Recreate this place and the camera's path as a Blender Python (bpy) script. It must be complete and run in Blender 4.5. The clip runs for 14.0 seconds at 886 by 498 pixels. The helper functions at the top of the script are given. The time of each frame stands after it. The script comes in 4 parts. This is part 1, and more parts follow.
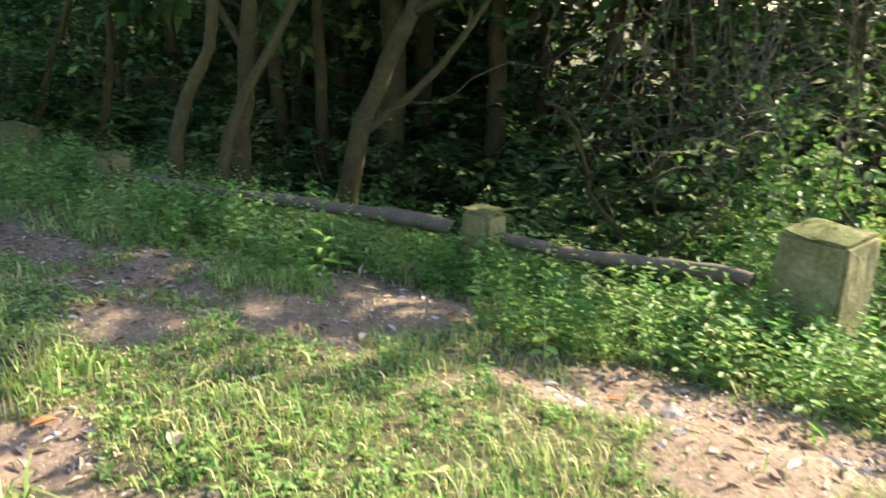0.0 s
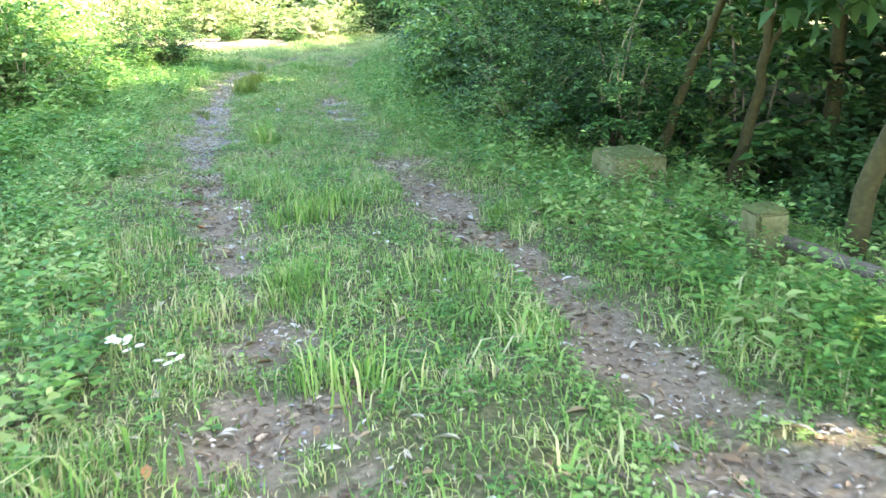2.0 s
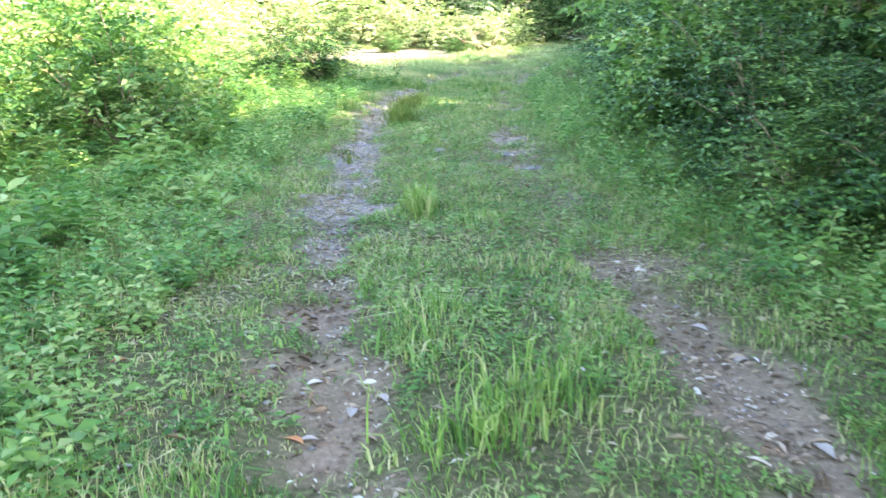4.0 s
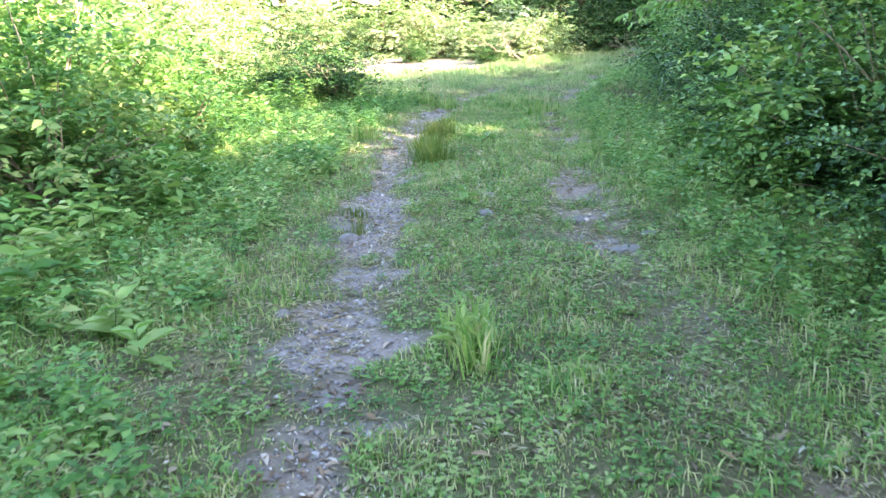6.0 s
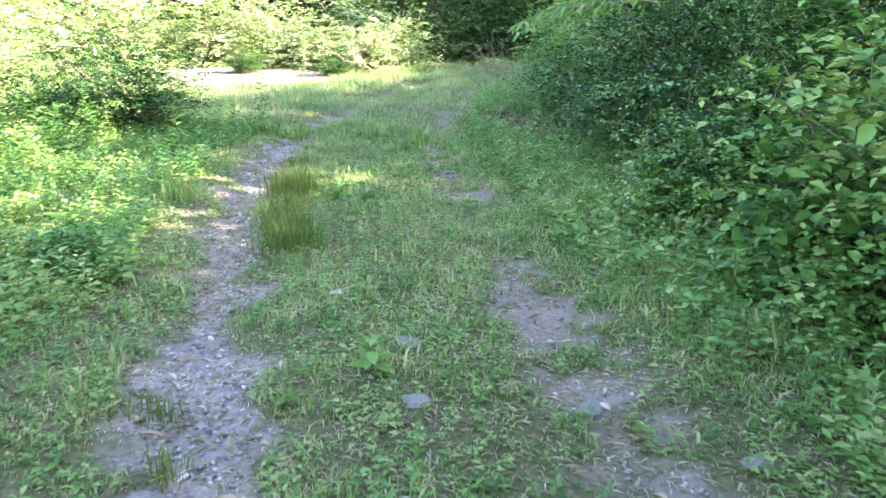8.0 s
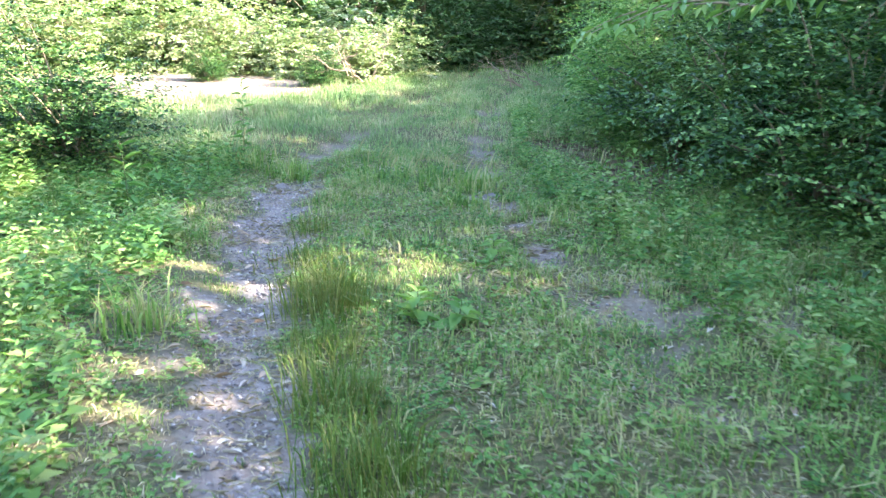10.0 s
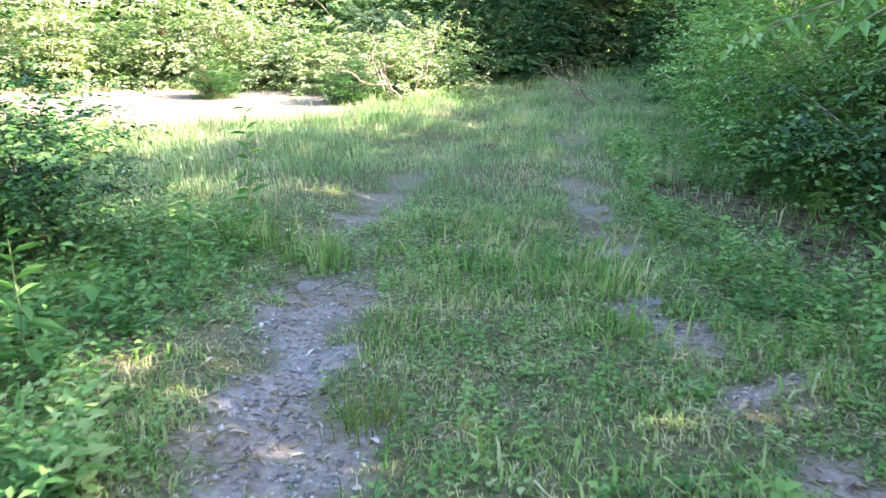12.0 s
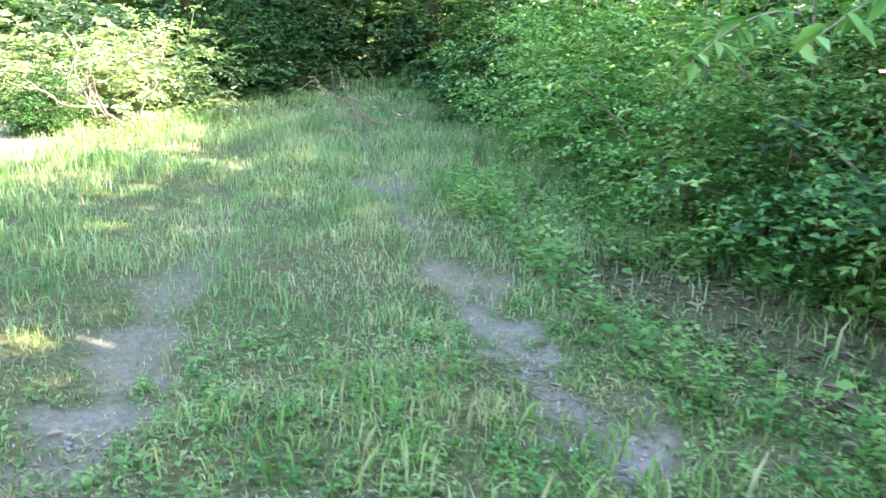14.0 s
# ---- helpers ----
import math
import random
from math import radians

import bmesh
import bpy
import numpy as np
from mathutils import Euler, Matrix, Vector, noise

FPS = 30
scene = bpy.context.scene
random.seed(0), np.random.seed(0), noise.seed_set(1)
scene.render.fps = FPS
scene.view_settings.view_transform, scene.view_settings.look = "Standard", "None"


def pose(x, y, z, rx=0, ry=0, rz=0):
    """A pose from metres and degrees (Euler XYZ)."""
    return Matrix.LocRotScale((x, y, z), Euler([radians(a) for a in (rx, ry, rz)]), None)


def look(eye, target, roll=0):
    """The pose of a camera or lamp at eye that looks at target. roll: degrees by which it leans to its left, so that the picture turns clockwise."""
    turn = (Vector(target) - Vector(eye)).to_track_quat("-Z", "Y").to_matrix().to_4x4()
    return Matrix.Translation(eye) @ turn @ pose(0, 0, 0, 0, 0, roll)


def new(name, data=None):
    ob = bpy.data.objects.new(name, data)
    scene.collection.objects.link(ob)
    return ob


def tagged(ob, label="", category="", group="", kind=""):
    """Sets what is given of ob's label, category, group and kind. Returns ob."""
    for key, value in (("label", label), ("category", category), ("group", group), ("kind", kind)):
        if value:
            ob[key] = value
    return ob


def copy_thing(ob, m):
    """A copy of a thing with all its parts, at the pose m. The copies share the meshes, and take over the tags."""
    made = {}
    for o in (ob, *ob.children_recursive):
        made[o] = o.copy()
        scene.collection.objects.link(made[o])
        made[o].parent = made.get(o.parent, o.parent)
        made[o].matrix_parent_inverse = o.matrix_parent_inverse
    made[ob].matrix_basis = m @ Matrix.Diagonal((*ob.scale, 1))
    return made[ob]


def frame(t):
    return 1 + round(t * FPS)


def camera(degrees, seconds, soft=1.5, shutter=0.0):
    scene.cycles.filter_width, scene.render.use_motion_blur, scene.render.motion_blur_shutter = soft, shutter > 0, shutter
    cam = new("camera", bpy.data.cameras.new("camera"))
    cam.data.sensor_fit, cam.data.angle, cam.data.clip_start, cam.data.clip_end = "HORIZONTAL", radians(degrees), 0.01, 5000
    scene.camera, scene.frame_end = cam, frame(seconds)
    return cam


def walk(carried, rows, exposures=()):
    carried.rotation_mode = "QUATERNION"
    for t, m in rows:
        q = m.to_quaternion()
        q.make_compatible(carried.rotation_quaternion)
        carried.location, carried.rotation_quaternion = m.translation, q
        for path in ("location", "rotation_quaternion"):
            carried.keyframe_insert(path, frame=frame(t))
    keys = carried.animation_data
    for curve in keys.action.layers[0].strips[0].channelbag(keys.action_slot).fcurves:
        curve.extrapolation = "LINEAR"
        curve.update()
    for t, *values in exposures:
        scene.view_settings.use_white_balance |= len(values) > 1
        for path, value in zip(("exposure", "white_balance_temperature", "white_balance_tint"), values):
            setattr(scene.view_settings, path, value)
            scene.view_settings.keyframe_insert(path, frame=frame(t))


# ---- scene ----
cam = camera(54.0, 14.0, 1.5, 0.22)
PATH = [
    (0, (-0.433, -0.884, 1.382), (1.027, 0.368, 0.834), 1.7),
    (0.1, (-0.324, -0.823, 1.413), (1.076, 0.489, 0.85), 1.0),
    (0.2, (-0.243, -0.759, 1.403), (1.084, 0.612, 0.805), -0.3),
    (0.4, (-0.135, -0.63, 1.353), (0.979, 0.926, 0.774), -0.7),
    (0.5, (-0.07, -0.514, 1.297), (0.935, 1.126, 0.748), 1.0),
    (0.6, (-0.003, -0.442, 1.254), (0.877, 1.274, 0.723), 1.1),
    (1, (0.213, -0.003, 1.225), (0.844, 1.815, 0.681), -0.1),
    (1.5, (0.342, 0.605, 1.211), (0.815, 2.471, 0.669), -0.1),
    (2, (0.411, 1.278, 1.227), (0.766, 3.171, 0.689), -0.5),
    (2.5, (0.452, 1.965, 1.224), (0.873, 3.846, 0.688), -0.6),
    (3, (0.47, 2.64, 1.248), (0.774, 4.543, 0.714), -0.7),
    (3.5, (0.412, 3.33, 1.294), (0.593, 5.25, 0.763), -0.8),
    (4, (0.383, 4.007, 1.258), (0.395, 5.937, 0.737), -1.1),
    (4.2, (0.365, 4.27, 1.258), (0.315, 6.2, 0.737), -1.1),
    (6.3, (0.224, 6.796, 1.302), (0.185, 8.729, 0.792), -1.2),
    (6.5, (0.209, 7.104, 1.299), (0.174, 9.037, 0.787), -1.0),
    (7, (0.149, 7.856, 1.339), (0.269, 9.785, 0.824), -0.7),
    (7.5, (0.103, 8.575, 1.337), (0.291, 10.5, 0.826), -0.6),
    (8, (0.013, 9.362, 1.321), (0.349, 11.267, 0.816), 0.1),
    (8.2, (-0.009, 9.64, 1.31), (0.352, 11.543, 0.81), -0.1),
    (10.3, (-0.358, 12.807, 1.247), (0.091, 14.693, 0.756), 1.3),
    (10.5, (-0.344, 13.088, 1.211), (0.097, 14.976, 0.723), 1.0),
    (11, (-0.267, 13.802, 1.198), (0.096, 15.707, 0.71), 0.7),
    (11.5, (-0.289, 14.525, 1.25), (0.136, 16.418, 0.762), 0.8),
    (12, (-0.232, 15.226, 1.248), (0.168, 17.125, 0.764), 0.7),
    (12.5, (-0.145, 15.964, 1.259), (0.363, 17.838, 0.778), 0.9),
    (13, (-0.013, 16.68, 1.191), (0.711, 18.484, 0.721), 1.1),
    (13.5, (0.041, 17.485, 1.206), (0.986, 19.184, 0.738), 1.4),
    (14, (0.047, 18.228, 1.22), (1.038, 19.903, 0.757), 1.2),
]
EXPOSURES = [(0, 2.25, 6750, 17), (0.4, 2.95, 6800, 12), (1.0, 3.48, 6850, 0), (2.0, 3.98, 7050, 7), (3.3, 4.05, 6850, 13), (4.2, 3.87, 6850, 13), (7.0, 3.7, 6600, 14), (8.2, 3.7, 6600, 15), (10.5, 3.45, 6200, 14), (12.4, 3.35, 6400, 11), (13.2, 3.68, 6650, 7), (14, 3.9, 6600, 3)]
walk(cam, [(t, look(*p)) for t, *p in PATH], EXPOSURES)

# ---- light: low sun from behind on the right, open sky ----
SUN = Vector((0.84, -0.33, 0.62)).normalized()
sun = new("sun", bpy.data.lights.new("sun", "SUN"))
sun.data.energy, sun.data.angle, sun.data.color = 4.6, radians(0.55), (1.0, 0.90, 0.74)
sun.matrix_world = look(SUN * 60, (0, 0, 0))
world = bpy.data.worlds.new("world")
scene.world = world
world.use_nodes = True
sky = world.node_tree.nodes.new("ShaderNodeTexSky")
sky.sky_type, sky.sun_disc = "NISHITA", False
sky.sun_elevation, sky.sun_rotation = math.asin(SUN.z), math.atan2(SUN.x, SUN.y)
world.node_tree.links.new(sky.outputs[0], world.node_tree.nodes["Background"].inputs[0])
world.node_tree.nodes["Background"].inputs[1].default_value = 0.15

rng = np.random.default_rng(7)


# ---- materials ----
def material(name):
    m = bpy.data.materials.new(name)
    m.use_nodes = True
    nt = m.node_tree
    return m, nt, nt.nodes["Principled BSDF"]


def node(nt, kind, **values):
    n = nt.nodes.new(kind)
    for key, value in values.items():
        n.inputs[key.replace("_", " ")].default_value = value
    return n


def ramp(nt, source, stops):
    r = nt.nodes.new("ShaderNodeValToRGB")
    while len(r.color_ramp.elements) < len(stops):
        r.color_ramp.elements.new(0.5)
    for e, (p, c) in zip(r.color_ramp.elements, stops):
        e.position, e.color = p, (*c, 1)
    nt.links.new(source, r.inputs[0])
    return r.outputs[0]


def leaf_material(name, stops, translucent=0.4, rough=0.5, patch=2.5):
    """Leaves: each its own tint, with larger patches of tone, and light coming through."""
    m, nt, b = material(name)
    g = nt.nodes.new("ShaderNodeNewGeometry")
    tc = nt.nodes.new("ShaderNodeNewGeometry")
    n = node(nt, "ShaderNodeTexNoise", Scale=patch, Detail=3.0)
    nt.links.new(tc.outputs["Position"], n.inputs["Vector"])
    mix = nt.nodes.new("ShaderNodeMath")
    mix.operation = "MULTIPLY_ADD"
    mix.inputs[1].default_value, mix.inputs[2].default_value = 0.6, -0.42
    nt.links.new(g.outputs["Random Per Island"], mix.inputs[0])
    add = nt.nodes.new("ShaderNodeMath")
    add.operation = "MULTIPLY_ADD"
    add.inputs[1].default_value = 1.55
    nt.links.new(n.outputs["Fac"], add.inputs[0])
    nt.links.new(mix.outputs[0], add.inputs[2])
    colour = ramp(nt, add.outputs[0], stops)
    nt.links.new(colour, b.inputs["Base Color"])
    b.inputs["Roughness"].default_value = rough
    b.inputs["Specular IOR Level"].default_value = 0.16
    t = nt.nodes.new("ShaderNodeBsdfTranslucent")
    tint = nt.nodes.new("ShaderNodeMix")
    tint.data_type, tint.blend_type = "RGBA", "MULTIPLY"
    tint.inputs[0].default_value = 1.0
    nt.links.new(colour, tint.inputs[6])
    tint.inputs[7].default_value = (1.2, 1.35, 0.8, 1)
    nt.links.new(tint.outputs[2], t.inputs["Color"])
    ms = nt.nodes.new("ShaderNodeMixShader")
    ms.inputs[0].default_value = translucent
    nt.links.new(b.outputs[0], ms.inputs[1])
    nt.links.new(t.outputs[0], ms.inputs[2])
    nt.links.new(ms.outputs[0], nt.nodes["Material Output"].inputs["Surface"])
    return m


def rough_material(name, stops, scale, rough=0.9, bump=0.4, fine=6.0, detail=6.0):
    """Bark, stone and dirt: two scales of noise in colour and relief."""
    m, nt, b = material(name)
    g = nt.nodes.new("ShaderNodeTexCoord")
    a = node(nt, "ShaderNodeTexNoise", Scale=scale, Detail=detail, Roughness=0.65)
    f = node(nt, "ShaderNodeTexNoise", Scale=scale * fine, Detail=4.0)
    nt.links.new(g.outputs["Object"], a.inputs["Vector"])
    nt.links.new(g.outputs["Object"], f.inputs["Vector"])
    mx = nt.nodes.new("ShaderNodeMath")
    mx.operation = "MULTIPLY_ADD"
    mx.inputs[1].default_value = 0.45
    nt.links.new(f.outputs["Fac"], mx.inputs[0])
    half = nt.nodes.new("ShaderNodeMath")
    half.operation = "MULTIPLY"
    half.inputs[1].default_value = 0.6
    nt.links.new(a.outputs["Fac"], half.inputs[0])
    nt.links.new(half.outputs[0], mx.inputs[2])
    nt.links.new(ramp(nt, mx.outputs[0], stops), b.inputs["Base Color"])
    b.inputs["Roughness"].default_value = rough
    b.inputs["Specular IOR Level"].default_value = 0.25
    bp = node(nt, "ShaderNodeBump", Strength=bump, Distance=0.02)
    nt.links.new(mx.outputs[0], bp.inputs["Height"])
    nt.links.new(bp.outputs[0], b.inputs["Normal"])
    return m


GRASS = leaf_material("grass", [(0.15, (0.04, 0.10, 0.024)), (0.5, (0.13, 0.24, 0.054)), (0.75, (0.235, 0.33, 0.09)), (0.98, (0.42, 0.38, 0.20))], 0.3, 0.5, 3.2)
MEADOW = leaf_material("meadow_grass", [(0.15, (0.08, 0.15, 0.055)), (0.5, (0.16, 0.26, 0.10)), (0.75, (0.25, 0.34, 0.15)), (0.98, (0.42, 0.38, 0.24))], 0.35, 0.5, 1.2)
DRY = leaf_material("dry_grass", [(0.2, (0.24, 0.22, 0.10)), (0.6, (0.42, 0.36, 0.19)), (0.95, (0.58, 0.51, 0.32))], 0.3, 0.7)
STRAW = leaf_material("straw", [(0.2, (0.22, 0.18, 0.10)), (0.6, (0.40, 0.34, 0.22)), (0.95, (0.58, 0.52, 0.40))], 0.15, 0.7)
OLIVE = leaf_material("rush", [(0.2, (0.05, 0.10, 0.018)), (0.6, (0.10, 0.16, 0.03)), (0.95, (0.20, 0.20, 0.06))], 0.3, 0.5)
WEED = leaf_material("weed_leaf", [(0.15, (0.042, 0.115, 0.034)), (0.5, (0.10, 0.22, 0.054)), (0.8, (0.185, 0.30, 0.08)), (0.98, (0.30, 0.36, 0.14))], 0.35, 0.45, 1.8)
# lowered leaf tones carry part of the shade inside the hedge
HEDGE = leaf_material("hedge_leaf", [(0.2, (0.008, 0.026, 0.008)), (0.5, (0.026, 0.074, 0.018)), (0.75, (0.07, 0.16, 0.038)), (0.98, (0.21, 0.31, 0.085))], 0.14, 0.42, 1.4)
LOCUST_LEAF = leaf_material("locust_leaf", [(0.15, (0.03, 0.09, 0.02)), (0.5, (0.09, 0.21, 0.048)), (0.8, (0.20, 0.33, 0.09)), (0.98, (0.33, 0.41, 0.15))], 0.3, 0.45, 1.3)
MAPLE_LEAF = leaf_material("maple_leaf", [(0.15, (0.025, 0.075, 0.018)), (0.5, (0.085, 0.185, 0.04)), (0.8, (0.19, 0.31, 0.075)), (0.98, (0.33, 0.38, 0.13))], 0.25, 0.42, 1.3)
# paled: the glare of full sun is put into this leaf colour
SUNLIT_LEAF = leaf_material("sunlit_leaf", [(0.15, (0.06, 0.11, 0.035)), (0.5, (0.16, 0.235, 0.085)), (0.8, (0.31, 0.35, 0.19)), (0.98, (0.48, 0.46, 0.32))], 0.3, 0.36, 1.1)
LEAFY = leaf_material("sapling_leaf", [(0.15, (0.035, 0.095, 0.028)), (0.5, (0.08, 0.175, 0.048)), (0.8, (0.15, 0.25, 0.075)), (0.98, (0.27, 0.32, 0.12))], 0.38, 0.45, 1.1)
# the wood's deep shade is partly put into this dark leaf colour
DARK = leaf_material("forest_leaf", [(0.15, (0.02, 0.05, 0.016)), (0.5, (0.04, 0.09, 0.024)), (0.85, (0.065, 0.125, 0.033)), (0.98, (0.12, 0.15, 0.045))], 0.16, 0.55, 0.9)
LITTER = leaf_material("fallen_leaf", [(0.1, (0.10, 0.065, 0.04)), (0.45, (0.26, 0.17, 0.10)), (0.75, (0.38, 0.29, 0.21)), (0.97, (0.54, 0.48, 0.43))], 0.1, 0.6)
DUFF = leaf_material("leaf_duff", [(0.1, (0.05, 0.033, 0.022)), (0.5, (0.13, 0.085, 0.055)), (0.95, (0.27, 0.20, 0.15))], 0.1, 0.75)
MOSS = rough_material("moss", [(0.25, (0.035, 0.05, 0.012)), (0.55, (0.09, 0.105, 0.028)), (0.85, (0.19, 0.18, 0.065))], 26.0, 0.95, 0.8)
BARK = rough_material("bark", [(0.25, (0.016, 0.013, 0.005)), (0.55, (0.05, 0.041, 0.013)), (0.85, (0.11, 0.092, 0.03))], 5.0, 0.9, 0.7)
TWIG = rough_material("dead_twig", [(0.25, (0.13, 0.09, 0.06)), (0.6, (0.30, 0.23, 0.16)), (0.9, (0.45, 0.38, 0.30))], 9.0, 0.85, 0.3)
STEM = rough_material("green_stem", [(0.25, (0.07, 0.10, 0.03)), (0.7, (0.16, 0.20, 0.07))], 12.0, 0.7, 0.2)
CONCRETE = rough_material("mossy_concrete", [(0.25, (0.04, 0.045, 0.015)), (0.45, (0.11, 0.105, 0.038)), (0.62, (0.20, 0.18, 0.085)), (0.85, (0.36, 0.33, 0.21))], 4.0, 0.92, 0.6, 9.0)
STONE = rough_material("grey_stone", [(0.25, (0.08, 0.07, 0.065)), (0.6, (0.19, 0.17, 0.155)), (0.9, (0.34, 0.31, 0.28))], 14.0, 0.85, 0.4)
WOOD = rough_material("weathered_log", [(0.25, (0.045, 0.034, 0.025)), (0.6, (0.13, 0.10, 0.07)), (0.9, (0.25, 0.20, 0.155))], 11.0, 0.88, 0.6)


def gravel_material():
    m, nt, b = material("gravel_piece")
    g = nt.nodes.new("ShaderNodeNewGeometry")
    nt.links.new(ramp(nt, g.outputs["Random Per Island"], [(0.0, (0.11, 0.095, 0.088)), (0.4, (0.19, 0.165, 0.158)), (0.8, (0.27, 0.24, 0.235)), (1.0, (0.42, 0.39, 0.37))]), b.inputs["Base Color"])
    b.inputs["Roughness"].default_value = 0.8
    return m


GRAVEL = gravel_material()


def soil_material():
    """Brown soil that turns to stony grey-brown where the mesh is marked bare."""
    m, nt, b = material("soil")
    g = nt.nodes.new("ShaderNodeNewGeometry")
    a = nt.nodes.new("ShaderNodeAttribute")
    a.attribute_name = "bare"
    big = node(nt, "ShaderNodeTexNoise", Scale=1.7, Detail=5.0, Roughness=0.6)
    fine = node(nt, "ShaderNodeTexNoise", Scale=38.0, Detail=6.0, Roughness=0.7)
    peb = node(nt, "ShaderNodeTexVoronoi", Scale=46.0)
    for n in (big, fine, peb):
        nt.links.new(g.outputs["Position"], n.inputs["Vector"])
    loam = ramp(nt, fine.outputs["Fac"], [(0.25, (0.022, 0.026, 0.010)), (0.45, (0.062, 0.066, 0.027)), (0.6, (0.13, 0.115, 0.06)), (0.8, (0.25, 0.205, 0.125))])
    dirt = ramp(nt, fine.outputs["Fac"], [(0.25, (0.11, 0.075, 0.05)), (0.5, (0.215, 0.155, 0.108)), (0.8, (0.34, 0.265, 0.20))])
    grey = ramp(nt, peb.outputs["Color"], [(0.0, (0.125, 0.105, 0.098)), (0.5, (0.215, 0.185, 0.175)), (1.0, (0.31, 0.275, 0.26))])

    def blend(fac, x, y):
        n = nt.nodes.new("ShaderNodeMix")
        n.data_type = "RGBA"
        nt.links.new(fac, n.inputs[0])
        nt.links.new(x, n.inputs[6])
        nt.links.new(y, n.inputs[7])
        return n.outputs[2]
    sep = nt.nodes.new("ShaderNodeSeparateColor")
    nt.links.new(a.outputs["Color"], sep.inputs[0])
    stony = nt.nodes.new("ShaderNodeMath")
    stony.operation = "MULTIPLY"
    nt.links.new(sep.outputs[1], stony.inputs[0])
    nt.links.new(ramp(nt, big.outputs["Fac"], [(0.35, (0.35,) * 3), (0.6, (1.0,) * 3)]), stony.inputs[1])
    nt.links.new(blend(sep.outputs[0], loam, blend(stony.outputs[0], dirt, grey)), b.inputs["Base Color"])
    b.inputs["Roughness"].default_value = 0.95
    b.inputs["Specular IOR Level"].default_value = 0.1
    bp = node(nt, "ShaderNodeBump", Strength=0.6, Distance=0.02)
    nt.links.new(fine.outputs["Fac"], bp.inputs["Height"])
    nt.links.new(bp.outputs[0], b.inputs["Normal"])
    return m


SOIL = soil_material()


# ---- mesh tools ----
def mesh_of(name, verts, faces, mat, smooth=False):
    me = bpy.data.meshes.new(name)
    verts, faces = np.asarray(verts, np.float32), np.asarray(faces, np.int32)
    k = faces.shape[1]
    me.vertices.add(len(verts))
    me.vertices.foreach_set("co", verts.ravel())
    me.loops.add(faces.size)
    me.loops.foreach_set("vertex_index", faces.ravel())
    me.polygons.add(len(faces))
    me.polygons.foreach_set("loop_start", np.arange(0, faces.size, k, dtype=np.int32))
    me.update(calc_edges=True)
    if smooth:
        me.polygons.foreach_set("use_smooth", np.ones(len(faces), bool))
    me.materials.append(mat)
    return me


def part(name, me, parent, label=""):
    ob = new(name, me)
    ob.parent = parent
    return tagged(ob, label)


def unit(v):
    return v / np.maximum(np.linalg.norm(v, axis=-1, keepdims=True), 1e-9)


OUTLINE = np.array([[0, 0, 0], [0.36, 0.28, 0.10], [0.42, 0.58, 0.08], [0, 1, -0.14], [-0.42, 0.58, 0.08], [-0.36, 0.28, 0.10]])


def leaf_sheets(p, d, n, length, width):
    """Folded leaves of six corners at p, pointing along d, facing n."""
    d = unit(d)
    s = unit(np.cross(d, n))
    n = np.cross(s, d)
    v = (p[:, None] + OUTLINE[None, :, 1, None] * (d * length[:, None])[:, None]
         + OUTLINE[None, :, 0, None] * (s * width[:, None])[:, None] + OUTLINE[None, :, 2, None] * (n * length[:, None])[:, None])
    i = np.arange(len(p))[:, None] * 6
    f = np.concatenate([i + np.array([[0, 1, 2, 3]]), i + np.array([[0, 3, 4, 5]])])
    return v.reshape(-1, 3), f


def small_leaves(p, d, n, length, width):
    """Folded leaves of four corners, for what stays far off."""
    d = unit(d)
    s = unit(np.cross(d, n))
    n = np.cross(s, d)
    a, b, l = d * length[:, None], s * width[:, None] * 0.5, n * length[:, None]
    v = np.stack([p, p + a * 0.45 + b + l * 0.1, p + a - l * 0.1, p + a * 0.45 - b + l * 0.1], 1).reshape(-1, 3)
    i = np.arange(len(p))[:, None] * 4
    return v, np.concatenate([i + np.array([[0, 1, 2]]), i + np.array([[0, 2, 3]])])


def blades(p, lean, height, width):
    """Bent grass blades of two quads; lean: the way and how far the tip goes over."""
    n = len(p)
    side = unit(np.stack([-lean[:, 1], lean[:, 0], np.zeros(n)], 1) + rng.normal(0, 0.25, (n, 3)) * [1, 1, 0]) * (width / 2)[:, None]
    up = np.array([0, 0, 1.0])
    mid = p + lean * (0.28 * height)[:, None] + up * (0.6 * height)[:, None]
    tip = p + lean * height[:, None] + up * ((1 - 0.35 * np.linalg.norm(lean, axis=1)) * height)[:, None]
    v = np.stack([p - side, p + side, mid + side * 0.8, mid - side * 0.8, tip], 1).reshape(-1, 3)
    i = np.arange(n)[:, None] * 5
    return v, np.concatenate([i + np.array([[0, 1, 2]]), i + np.array([[0, 2, 3]]), i + np.array([[3, 2, 4]])])


